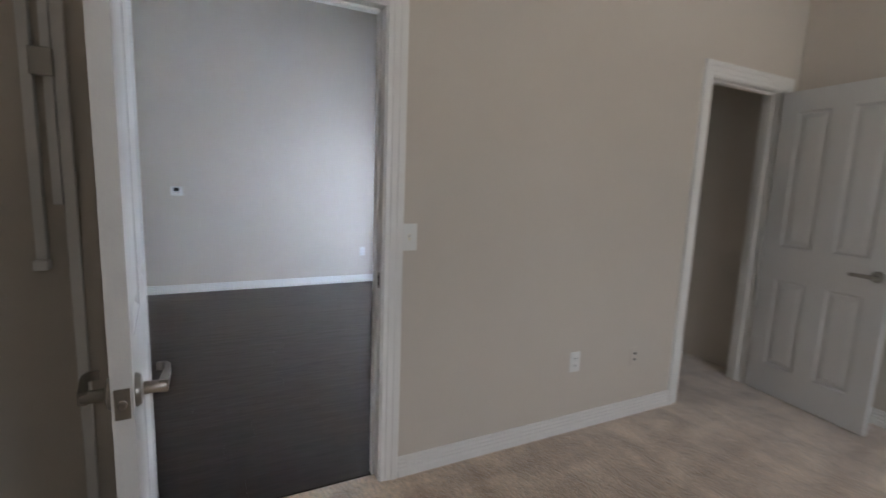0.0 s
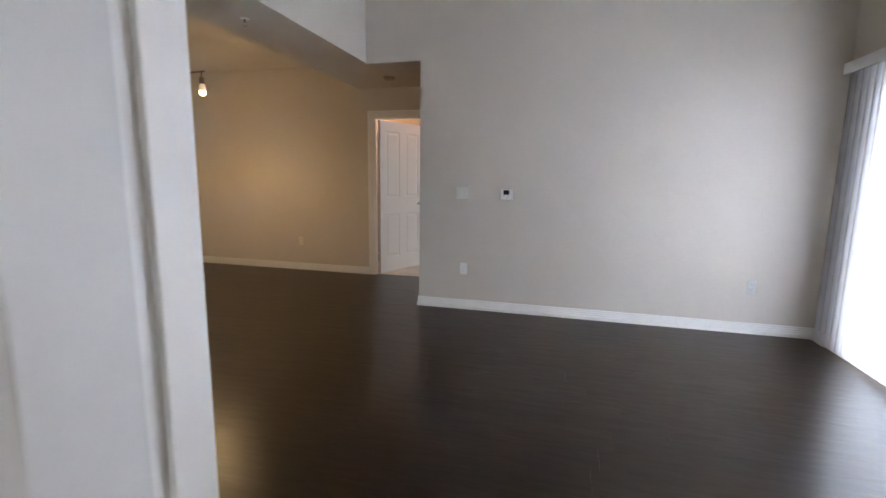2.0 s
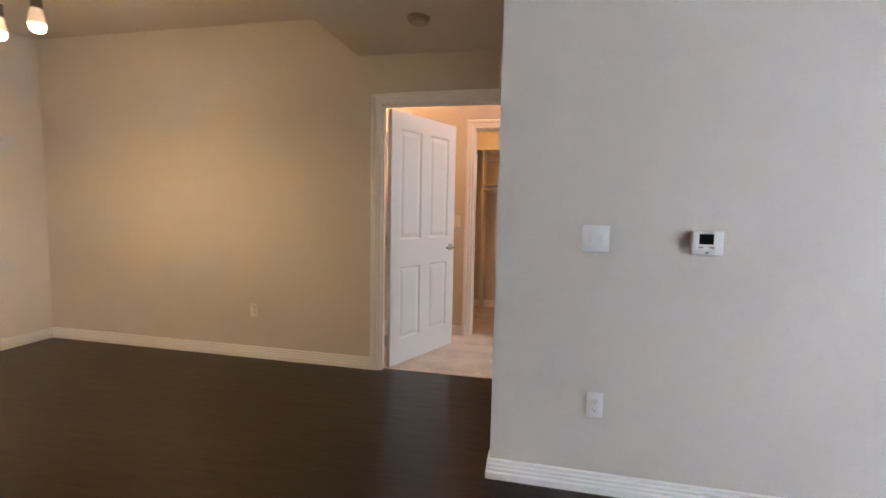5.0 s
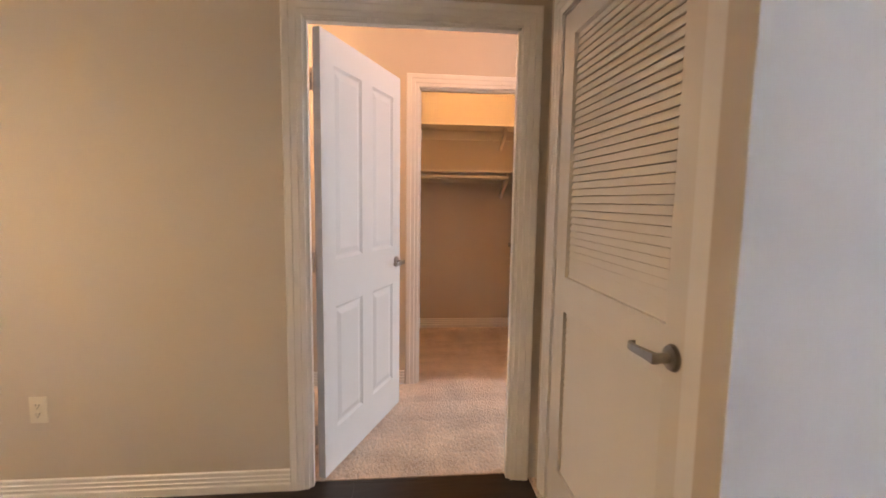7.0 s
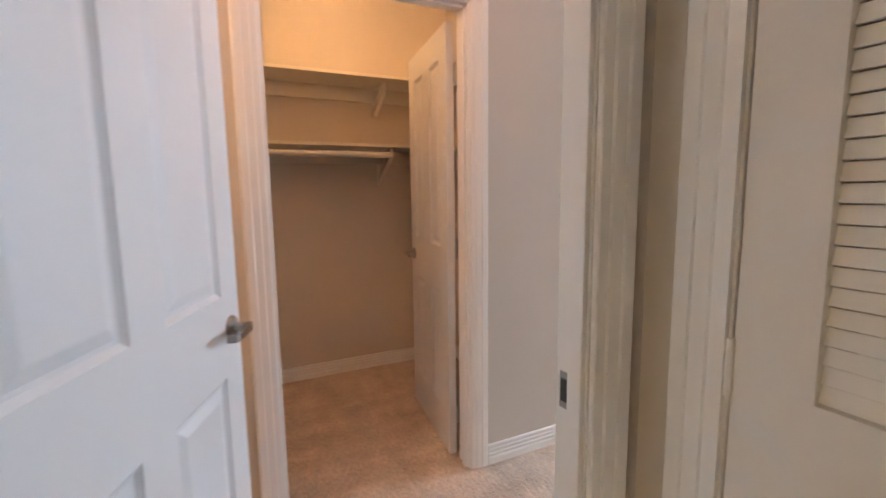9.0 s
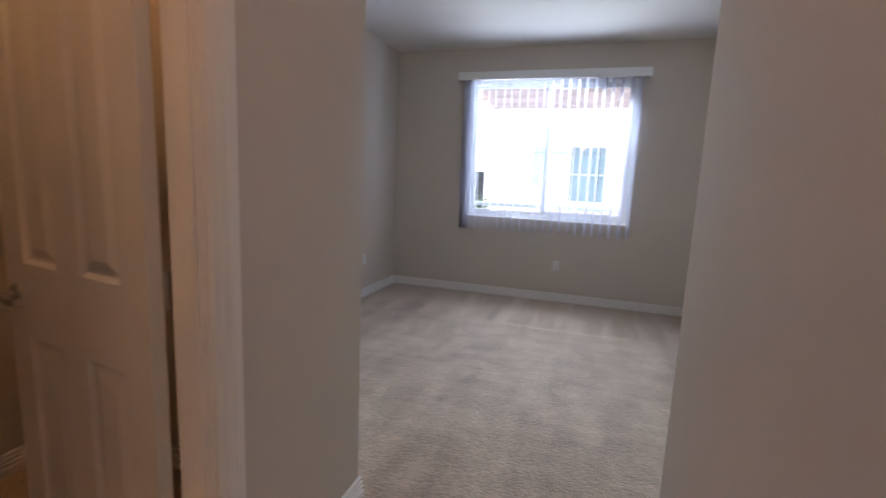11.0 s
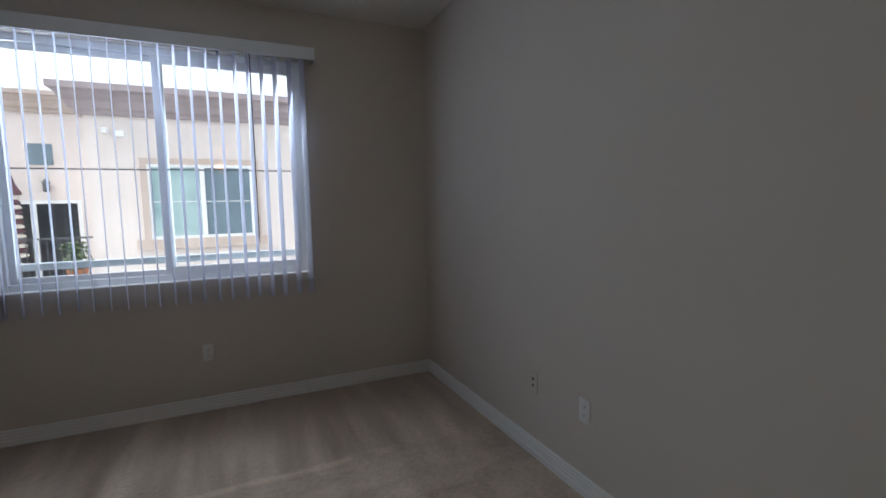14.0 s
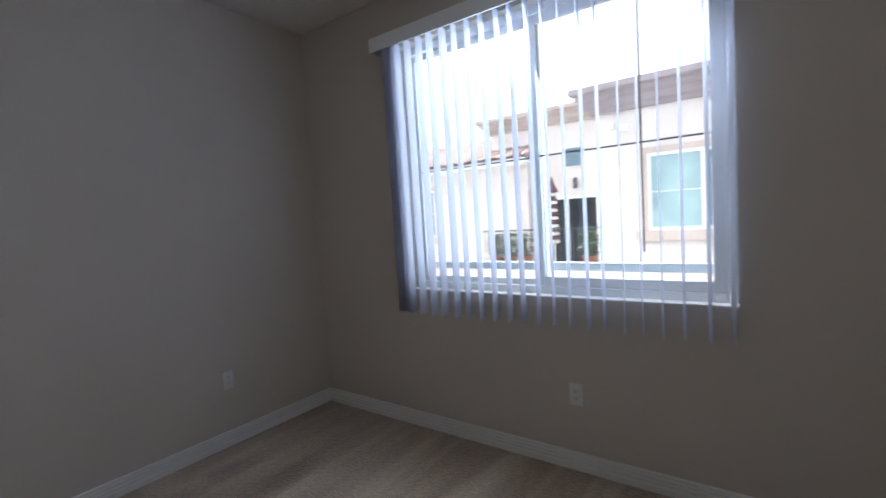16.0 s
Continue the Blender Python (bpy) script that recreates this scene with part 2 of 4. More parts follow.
def carpet_material(name, ridges=()):
    """Cut pile; ridges are (x, y from, y to) lines where a vacuum cleaner turned, beyond the first of which its strokes
    show, their far ends painted darker with the shade under the window.
    """
    m = bpy.data.materials.new(name)
    m.use_nodes = True
    nt = m.node_tree
    b = nt.nodes["Principled BSDF"]
    b.inputs["Roughness"].default_value = 0.72
    b.inputs["Specular IOR Level"].default_value = 0.3
    b.inputs["Sheen Weight"].default_value = 0.9
    b.inputs["Sheen Roughness"].default_value = 0.5
    co = nt.nodes.new("ShaderNodeTexCoord")

    def noise_tex(scale, detail, stretch=None, rot=0.0, warp=0.0):
        n = nt.nodes.new("ShaderNodeTexNoise")
        n.inputs["Scale"].default_value, n.inputs["Detail"].default_value = scale, detail
        n.inputs["Distortion"].default_value = warp
        if stretch:
            mp = nt.nodes.new("ShaderNodeMapping")
            mp.inputs["Scale"].default_value = stretch
            mp.inputs["Rotation"].default_value = (0, 0, rot)
            nt.links.new(co.outputs["Object"], mp.inputs["Vector"])
            nt.links.new(mp.outputs[0], n.inputs["Vector"])
        else:
            nt.links.new(co.outputs["Object"], n.inputs["Vector"])
        return n

    nap = noise_tex(4.6, 4.0, (1.8, 0.6, 1), 0.3, 0.6)
    tuft = noise_tex(120, 2.0)
    pile = noise_tex(50, 4.0, (1.6, 0.6, 1), 0.2)
    edge = nt.nodes.new("ShaderNodeMapRange")
    edge.inputs["From Min"].default_value, edge.inputs["From Max"].default_value = 0.33, 0.67
    patch = noise_tex(3.6, 3.5, (0.6, 1.6, 1), -0.35, 0.5)
    half = nt.nodes.new("ShaderNodeMix")
    half.inputs["Factor"].default_value = 0.5
    nt.links.new(nap.outputs["Fac"], half.inputs["A"])
    nt.links.new(patch.outputs["Fac"], half.inputs["B"])
    nap_out = half.outputs["Result"]

    def math(op, a, b=None, c=None):
        n = nt.nodes.new("ShaderNodeMath")
        n.operation = op
        for k, v in enumerate((a, b, c)):
            if v is None:
                continue
            if isinstance(v, (int, float)):
                n.inputs[k].default_value = v
            else:
                nt.links.new(v, n.inputs[k])
        return n.outputs[0]

    def span(v, lo, hi, a, b):
        n = nt.nodes.new("ShaderNodeMapRange")
        n.interpolation_type = "SMOOTHSTEP"
        for key, x in (("From Min", lo), ("From Max", hi), ("To Min", a), ("To Max", b)):
            n.inputs[key].default_value = x
        nt.links.new(v, n.inputs["Value"])
        return n.outputs["Result"]

    if ridges:
        sep = nt.nodes.new("ShaderNodeSeparateXYZ")
        nt.links.new(co.outputs["Object"], sep.inputs[0])
        wob = noise_tex(1.7, 3.0)
        x = math("ADD", sep.outputs["X"], math("MULTIPLY_ADD", wob.outputs["Fac"], 0.16, -0.08))
        strokes = noise_tex(1.0, 2.5, (0.55, 5.0, 1), 0.12, 0.3)
        mask = span(x, ridges[0][0] - 0.1, ridges[0][0] + 0.1, 0.25, 1.0)
        # ragged stroke ends, with the window wall's shade put into the nap colour
        shaded_tips = span(math("MULTIPLY_ADD", math("SUBTRACT", strokes.outputs["Fac"], 0.5), 1.3, x), 4.0, 4.5, 0.50, 0.34)
        sm = nt.nodes.new("ShaderNodeMix")
        nt.links.new(mask, sm.inputs["Factor"])
        nt.links.new(nap_out, sm.inputs["A"])
        nt.links.new(math("MULTIPLY_ADD", math("SUBTRACT", strokes.outputs["Fac"], 0.5), 1.1, shaded_tips), sm.inputs["B"])
        nap_out = sm.outputs["Result"]
        breaks = span(noise_tex(2.3, 2.0).outputs["Fac"], 0.42, 0.55, 0.0, 0.16)
        for place, y0, y1 in ridges:
            near = span(math("ABSOLUTE", math("SUBTRACT", x, place)), 0.010, 0.04, 1.0, 0.0)
            near = math("MULTIPLY", near, span(sep.outputs["Y"], y0, y0 + 0.15, 0.0, 1.0))
            near = math("MULTIPLY", near, span(sep.outputs["Y"], y1 - 0.15, y1, 1.0, 0.0))
            nap_out = math("ADD", nap_out, math("MULTIPLY", near, breaks))
    nt.links.new(nap_out, edge.inputs["Value"])
    mix = nt.nodes.new("ShaderNodeMix")
    mix.data_type = "RGBA"
    mix.inputs["A"].default_value, mix.inputs["B"].default_value = (0.34, 0.225, 0.135, 1), (0.80, 0.625, 0.46, 1)
    nt.links.new(edge.outputs[0], mix.inputs["Factor"])
    m2 = nt.nodes.new("ShaderNodeMix")
    m2.data_type = "RGBA"
    m2.blend_type = "MULTIPLY"
    m2.inputs["Factor"].default_value = 0.75
    mr = nt.nodes.new("ShaderNodeMapRange")
    mr.inputs["From Min"].default_value, mr.inputs["From Max"].default_value = 0.3, 0.7
    mr.inputs["To Min"].default_value, mr.inputs["To Max"].default_value = 0.46, 1.32
    add = nt.nodes.new("ShaderNodeMath")
    add.operation = "MULTIPLY_ADD"
    add.inputs[1].default_value, add.inputs[2].default_value = 0.6, 0.0
    nt.links.new(pile.outputs["Fac"], add.inputs[0])
    add2 = nt.nodes.new("ShaderNodeMath")
    add2.operation = "MULTIPLY_ADD"
    add2.inputs[1].default_value = 0.4
    nt.links.new(tuft.outputs["Fac"], add2.inputs[0])
    nt.links.new(add.outputs[0], add2.inputs[2])
    nt.links.new(add2.outputs[0], mr.inputs["Value"])
    nt.links.new(mix.outputs["Result"], m2.inputs["A"])
    nt.links.new(mr.outputs[0], m2.inputs["B"])
    nt.links.new(m2.outputs["Result"], b.inputs["Base Color"])
    bp = nt.nodes.new("ShaderNodeBump")
    bp.inputs["Strength"].default_value, bp.inputs["Distance"].default_value = 0.9, 0.012
    nt.links.new(add2.outputs[0], bp.inputs["Height"])
    nt.links.new(bp.outputs[0], b.inputs["Normal"])
    return m


CARPET = carpet_material("beige_carpet")
STROKED = carpet_material("vacuumed_carpet", ((3.65, 0.9, 2.7), (2.40, 0.28, 1.15), (1.98, 0.35, 1.0)))


def plank_material():
    m = bpy.data.materials.new("dark_vinyl_plank")
    m.use_nodes = True
    nt = m.node_tree
    b = nt.nodes["Principled BSDF"]
    co = nt.nodes.new("ShaderNodeTexCoord")
    oi = nt.nodes.new("ShaderNodeObjectInfo")
    off = nt.nodes.new("ShaderNodeVectorMath")
    off.operation = "MULTIPLY_ADD"
    off.inputs[1].default_value = (7, 13, 5)
    nt.links.new(oi.outputs["Random"], off.inputs[0])
    nt.links.new(co.outputs["Object"], off.inputs[2])
    mp = nt.nodes.new("ShaderNodeMapping")
    mp.inputs["Scale"].default_value = (2.0, 22.0, 1.0)
    nt.links.new(off.outputs[0], mp.inputs["Vector"])
    n = nt.nodes.new("ShaderNodeTexNoise")
    n.inputs["Scale"].default_value, n.inputs["Detail"].default_value, n.inputs["Distortion"].default_value = 2.5, 6, 0.4
    nt.links.new(mp.outputs[0], n.inputs["Vector"])
    r = nt.nodes.new("ShaderNodeValToRGB")
    r.color_ramp.elements[0].position, r.color_ramp.elements[0].color = 0.3, (0.0140, 0.0090, 0.0064, 1)
    r.color_ramp.elements[1].position, r.color_ramp.elements[1].color = 0.75, (0.031, 0.0195, 0.0135, 1)
    nt.links.new(n.outputs["Fac"], r.inputs["Fac"])
    hs = nt.nodes.new("ShaderNodeHueSaturation")
    mr = nt.nodes.new("ShaderNodeMapRange")
    mr.inputs["To Min"].default_value, mr.inputs["To Max"].default_value = 0.8, 1.2
    nt.links.new(oi.outputs["Random"], mr.inputs["Value"])
    nt.links.new(mr.outputs[0], hs.inputs["Value"])
    nt.links.new(r.outputs["Color"], hs.inputs["Color"])
    nt.links.new(hs.outputs["Color"], b.inputs["Base Color"])
    b.inputs["Roughness"].default_value = 0.28
    b.inputs["Specular IOR Level"].default_value = 0.36
    w = nt.nodes.new("ShaderNodeTexNoise")
    w.inputs["Scale"].default_value, w.inputs["Detail"].default_value = 3.2, 2.5
    wm = nt.nodes.new("ShaderNodeMapping")
    wm.inputs["Scale"].default_value = (1.6, 5.0, 1.0)
    nt.links.new(off.outputs[0], wm.inputs["Vector"])
    nt.links.new(wm.outputs[0], w.inputs["Vector"])
    b1 = nt.nodes.new("ShaderNodeBump")
    b1.inputs["Strength"].default_value, b1.inputs["Distance"].default_value = 0.36, 0.006
    nt.links.new(w.outputs["Fac"], b1.inputs["Height"])
    b2 = nt.nodes.new("ShaderNodeBump")
    b2.inputs["Strength"].default_value, b2.inputs["Distance"].default_value = 0.03, 0.001
    nt.links.new(n.outputs["Fac"], b2.inputs["Height"])
    nt.links.new(b1.outputs[0], b2.inputs["Normal"])
    nt.links.new(b2.outputs[0], b.inputs["Normal"])
    return m


PLANK = plank_material()


# ---- mesh tools ----
def box(bm, x0, x1, y0, y1, z0, z1):
    v = [bm.verts.new((x, y, z)) for x in (x0, x1) for y in (y0, y1) for z in (z0, z1)]
    for f in ((0, 1, 3, 2), (4, 6, 7, 5), (0, 4, 5, 1), (2, 3, 7, 6), (0, 2, 6, 4), (1, 5, 7, 3)):
        bm.faces.new([v[i] for i in f])
    return v


def boxes(*args):
    bm = bmesh.new()
    for a in args:
        box(bm, *a)
    return bm


def rounded(bm, r=0.002, seg=2):
    bmesh.ops.recalc_face_normals(bm, faces=bm.faces)
    bmesh.ops.bevel(bm, geom=list(bm.edges), offset=r, segments=seg, profile=0.5, affect="EDGES")
    return bm


def turned(bm, profile, n=24, m=Matrix.Identity(4)):
    """A solid of revolution about local z from (radius, z) points."""
    rings = []
    for r, z in profile:
        rings.append([bm.verts.new(m @ Vector((r * math.cos(2 * math.pi * i / n), r * math.sin(2 * math.pi * i / n), z))) for i in range(n)])
    for a, b in zip(rings, rings[1:]):
        for i in range(n):
            bm.faces.new((a[i], a[(i + 1) % n], b[(i + 1) % n], b[i]))
    bm.faces.new(rings[0][::-1])
    bm.faces.new(rings[-1])
    return bm


def tube(bm, points, r, n=10):
    pts = [Vector(p) for p in points]
    rings = []
    for i, p in enumerate(pts):
        d = (pts[min(i + 1, len(pts) - 1)] - pts[max(i - 1, 0)]).normalized()
        q = d.to_track_quat("Z", "Y")
        rings.append([bm.verts.new(p + q @ Vector((r * math.cos(2 * math.pi * k / n), r * math.sin(2 * math.pi * k / n), 0))) for k in range(n)])
    for a, b in zip(rings, rings[1:]):
        for k in range(n):
            bm.faces.new((a[k], a[(k + 1) % n], b[(k + 1) % n], b[k]))
    bm.faces.new(rings[0][::-1])
    bm.faces.new(rings[-1])
    return bm


def sweep(bm, path, profile, place):
    """A profile of (offset to the left, height) points run along a flat path with mitred corners."""
    pts = [Vector(p) for p in path]
    rings = []
    for i, p in enumerate(pts):
        dirs = []
        if i > 0:
            dirs.append((pts[i] - pts[i - 1]).normalized())
        if i < len(pts) - 1:
            dirs.append((pts[i + 1] - pts[i]).normalized())
        normals = [Vector((-d.y, d.x)) for d in dirs]
        mit = normals[0] if len(normals) == 1 else (normals[0] + normals[1]) / (1 + normals[0].dot(normals[1]))
        rings.append([bm.verts.new(place(p.x + mit.x * o, p.y + mit.y * o, h)) for o, h in profile])
    k = len(profile)
    for a, b in zip(rings, rings[1:]):
        for i in range(k):
            bm.faces.new((a[i], a[(i + 1) % k], b[(i + 1) % k], b[i]))
    bm.faces.new(rings[0][::-1])
    bm.faces.new(rings[-1])
    return bm


def mesh_of(name, bm, mat, smooth=False):
    bmesh.ops.recalc_face_normals(bm, faces=bm.faces)
    me = bpy.data.meshes.new(name)
    bm.to_mesh(me)
    bm.free()
    me.materials.append(mat)
    if smooth:
        for p in me.polygons:
            p.use_smooth = True
        me.set_sharp_from_angle(angle=radians(35))
    return me


def part(name, bm, mat, parent=None, label="", smooth=False, kind=""):
    ob = new(name, mesh_of(name, bm, mat, smooth))
    if parent:
        ob.parent = parent
    return tagged(ob, label, kind=kind)


def empty(name, m, label, category, group="", kind=""):
    ob = new(name)
    ob.empty_display_size = 0.1
    ob.matrix_world = m
    return tagged(ob, label, category, group, kind)


def setting(name, bm, mat, label, category):
    return tagged(part(name, bm, mat), label, category, kind="structure")


# ---- floors ----
floor = setting("floor", boxes((-4.36, 3.47, -3.98, 1.27, -0.2, -0.0101)), SUBFLOOR, "dark brown wood-look plank floor", "floor")
setting("carpet_bedroom", boxes((0.33, 5.1, -7.8, -3.985, -0.2, 0.0), (3.5, 5.1, -3.985, -3.2, -0.2, 0.0)), CARPET, "beige cut-pile bedroom carpet", "carpet")
setting("carpet_main_bedroom", boxes((-2.1, 4.85, 1.272, 3.95, -0.2, 0.002), (0.0, 4.85, 0.05, 1.272, -0.2, 0.002)), STROKED, "beige carpet with vacuum marks and footprints, shade painted in under the window", "carpet")

# ---- walls ----
H1, HV, HD, HL = 2.75, 2.44, 2.69, 3.6
LX, LY0, LY1 = 0.035, 0.160, 1.066
setting("wall_thermostat", boxes((0.0, 1.028, 0.0, 0.08, 0, HL), (1.028, 4.866, 0.0, 0.275, 0, HL)), WALL, "pale greige painted living room wall", "wall")
setting("wall_header", boxes((-0.56, 0.0, 0.0, 0.12, 2.402, HL)), WALL, "pale painted wall above the hall opening", "wall")
setting("wall_soffit_face", boxes((-0.68, -0.56, -3.92, 0.12, 2.404, HL)), WALL, "pale painted wall above the dropped soffit", "wall")
setting("wall_laundry", boxes((LX, 0.12, LY1 + 0.018, 1.225, 0, HV), (LX, 0.12, 0.08, LY1 + 0.018, 2.05, HV), (LX, 0.12, 0.08, LY0 - 0.018, 0, 2.05), (0.91, 1.028, 0.275, 1.225, 0, H1)), WALL, "greige painted wall round the laundry closet", "wall")
DBL, DBR = -1.000, -0.096
setting("wall_dining", boxes((-4.36, DBL - 0.02, 1.225, 1.30, 0, HL), (DBL - 0.02, DBR + 0.02, 1.225, 1.30, 2.05, HL), (DBR + 0.02, 1.028, 1.225, 1.30, 0, HL)), WALL, "warm lit greige dining room wall", "wall")
setting("wall_west", boxes((-4.36, -4.24, -3.92, 1.225, 0, HL)), WALL, "warm lit greige side wall", "wall")
D1L, D1R = 0.974, 1.845
C1L, C1R = 3.87, 4.605
setting("wall_bedroom_door", boxes(
    (-4.36, D1L - 0.02, -4.04, -3.92, 0, HL), (D1L - 0.02, D1R + 0.02, -4.04, -3.92, 2.05, HL), (D1R + 0.02, C1L - 0.02, -4.04, -3.92, 0, HL),
    (C1L - 0.02, C1R + 0.02, -4.04, -3.92, 2.05, HL), (C1R + 0.02, 5.1, -4.04, -3.92, 0, HL)), WALL, "beige painted bedroom wall", "wall")
setting("wall_patio", boxes((3.47, 3.59, -3.92, -2.65, 0, HL), (3.47, 3.59, -2.65, -0.45, 2.07, HL), (3.47, 3.59, -0.45, 0.0, 0, HL)), WALL, "greige wall with the patio door", "wall")
setting("wall_bedroom_west", boxes((0.33, 0.45, -7.7, -4.04, 0, H1)), WALL, "shaded beige wall behind the door", "wall")
setting("wall_bedroom_east", boxes((4.78, 5.07, -7.7, -4.04, 0, H1)), WALL, "pale painted bedroom wall", "wall")
setting("wall_bedroom_south", boxes((0.33, 2.2, -7.82, -7.7, 0, H1), (4.0, 5.07, -7.82, -7.7, 0, H1), (2.2, 4.0, -7.82, -7.7, 0, 0.85), (2.2, 4.0, -7.82, -7.7, 2.3, H1)), WALL, "pale painted bedroom wall with a window", "wall")
setting("wall_small_closet", boxes((3.59, 5.07, -3.30, -3.2, 0, H1), (4.78, 5.07, -3.92, -3.30, 0, H1)), WALL, "plain painted closet wall", "wall")
CLL, CLR = -0.475, 0.335
setting("wall_closet", boxes((-2.1, CLL - 0.02, 2.39, 2.49, 0, H1), (CLL - 0.02, CLR + 0.02, 2.39, 2.49, 2.065, H1), (CLR + 0.02, 1.064, 2.39, 2.49, 0, H1)), WALL, "greige wall with the walk-in closet opening", "wall")
setting("wall_closet_side", boxes((0.964, 1.064, 2.49, 3.87, 0, H1), (-1.4, -1.3, 2.49, 3.87, 0, H1)), WALL, "greige painted closet partition", "wall")
setting("wall_closet_back", boxes((-1.4, 0.964, 3.82, 3.95, 0, H1)), WALL, "greige painted closet back wall", "wall")
setting("wall_dressing", boxes((-2.1, -2.0, 1.30, 2.39, 0, H1)), WALL, "warm lit painted wall", "wall")
setting("wall_main_north", boxes((0.964, 4.866, 3.87, 3.99, 0, H1)), WALL, "greige main bedroom side wall", "wall")
WY0, WY1, WZ0, WZ1, WX = 1.197, 2.985, 0.905, 2.415, 4.716
setting("wall_window", boxes((WX, 4.866, 0.275, WY0, 0, H1), (WX, 4.866, WY1, 3.87, 0, H1), (WX, 4.866, WY0, WY1, 0, WZ0), (WX, 4.866, WY0, WY1, WZ1, H1)), WALL, "shaded greige wall round the bedroom window", "wall")

# ---- ceilings ----
setting("ceiling_living", boxes((-0.68, 3.59, -4.04, 0.275, HL, HL + 0.1)), CEIL, "high white living room ceiling", "ceiling")
setting("ceiling_dining", boxes((-4.24, -1.2, -3.92, 1.225, HD, HD + 0.1)), WALL, "off-white dining room ceiling", "ceiling")
setting("ceiling_soffit", boxes((-1.2, -0.56, -3.92, 1.225, 2.396, 2.404), (-1.2, -1.19, -3.92, 1.225, 2.404, HD), (-0.56, LX, 0.003, 1.225, 2.392, 2.40)), WALL, "dropped greige soffit along the hall", "ceiling")
setting("ceiling_bedroom", boxes((0.33, 5.07, -7.8, -4.04, H1, H1 + 0.1), (3.5, 5.07, -4.04, -3.2, H1, H1 + 0.1)), CEIL, "white bedroom ceiling", "ceiling")
setting("ceiling_vestibule", boxes((-2.0, 1.028, 1.30, 2.39, HV, HV + 0.1), (0.12, 0.91, 0.08, 1.225, HV, HV + 0.1)), CEIL, "white vestibule ceiling", "ceiling")
setting("ceiling_closet", boxes((-1.3, 0.964, 2.49, 3.82, H1, H1 + 0.1)), CEIL, "white closet ceiling", "ceiling")
setting("ceiling_main", boxes((1.028, 4.866, 0.275, 3.99, H1, H1 + 0.1)), CEIL, "white main bedroom ceiling", "ceiling")
setting("wall_vestibule_header", boxes((1.028, 1.064, 1.30, 2.39, HV, H1)), WALL, "greige header at the vestibule mouth", "wall")

# ---- baseboards ----
BASE = [(0, 0), (0.018, 0), (0.018, 0.030), (0.016, 0.034), (0.011, 0.037), (0.011, 0.048), (0.016, 0.050), (0.016, 0.054), (0.010, 0.056), (0.010, 0.067), (0.014, 0.069), (0.014, 0.073), (0.008, 0.075), (0.008, 0.086), (0.012, 0.088), (0.012, 0.093), (0.006, 0.096), (0, 0.096)]


def baseboard(path, label="white grooved baseboard"):
    bm = bmesh.new()
    sweep(bm, path, BASE, lambda u, v, h: (u, v, h))
    setting("baseboard", bm, TRIM, label, "baseboard")


baseboard([(3.47, -0.20), (3.47, 0), (0, 0), (0, 0.08)])
baseboard([(-1.045, 1.225), (-4.24, 1.225), (-4.24, -3.90)])
baseboard([(-1.065, -3.90), (-1.065, -2.565), (-0.945, -2.565), (-0.945, -3.90)])
baseboard([(1.94, -3.92), (3.47, -3.92), (3.47, -2.7)])
baseboard([(3.778, -4.04), (1.938, -4.04)])
baseboard([(0.88, -4.04), (0.45, -4.04), (0.45, -7.7), (4.78, -7.7), (4.78, -4.04), (4.70, -4.04)])
baseboard([(-0.025, 1.30), (1.028, 1.30), (1.028, 0.275), (WX, 0.275), (WX, 3.87), (1.064, 3.87), (1.064, 2.39), (0.43, 2.39)])
baseboard([(-0.57, 2.39), (-2.0, 2.39), (-2.0, 1.30), (-1.045, 1.30)])
baseboard([(0.43, 2.49), (0.964, 2.49), (0.964, 3.82), (-1.3, 3.82), (-1.3, 2.49), (-0.57, 2.49)])

# ---- door frames ----
CASE = [(0.006, 0), (0.006, 0.009), (0.009, 0.011), (0.028, 0.011), (0.032, 0.015), (0.056, 0.015), (0.060, 0.019), (0.083, 0.019), (0.090, 0.013), (0.090, 0)]


def casing(name, u0, u1, top, place, label, profile=CASE):
    bm = bmesh.new()
    sweep(bm, [(u0, 0), (u0, top), (u1, top), (u1, 0)], profile, place)
    return setting(name, bm, TRIM, label, "door casing")


def jamb(name, bm, label):
    return setting(name, rounded(bm, 0.0015, 1), TRIM, label, "door jamb")


def frame_y(tag, x0, x1, ya, yb, stop_y, top=2.03):
    """A cased opening in a wall that runs along x, from ya to yb."""
    casing("trim_" + tag, x0, x1, top, lambda u, v, h: (u, ya - h, v), "white fluted door casing")
    casing("trim_" + tag + "_back", x0, x1, top, lambda u, v, h: (u, yb + h, v), "white fluted door casing")
    jamb("jamb_" + tag, boxes((x0 - 0.018, x0, ya, yb, 0, top), (x1, x1 + 0.018, ya, yb, 0, top), (x0 - 0.018, x1 + 0.018, ya, yb, top, top + 0.018)), "white door jamb")
    jamb("stop_" + tag, boxes((x0, x0 + 0.011, stop_y, stop_y + 0.035, 0, top - 0.011), (x1 - 0.011, x1, stop_y, stop_y + 0.035, 0, top - 0.011), (x0 + 0.011, x1 - 0.011, stop_y, stop_y + 0.035, top - 0.011, top)), "white door stop")


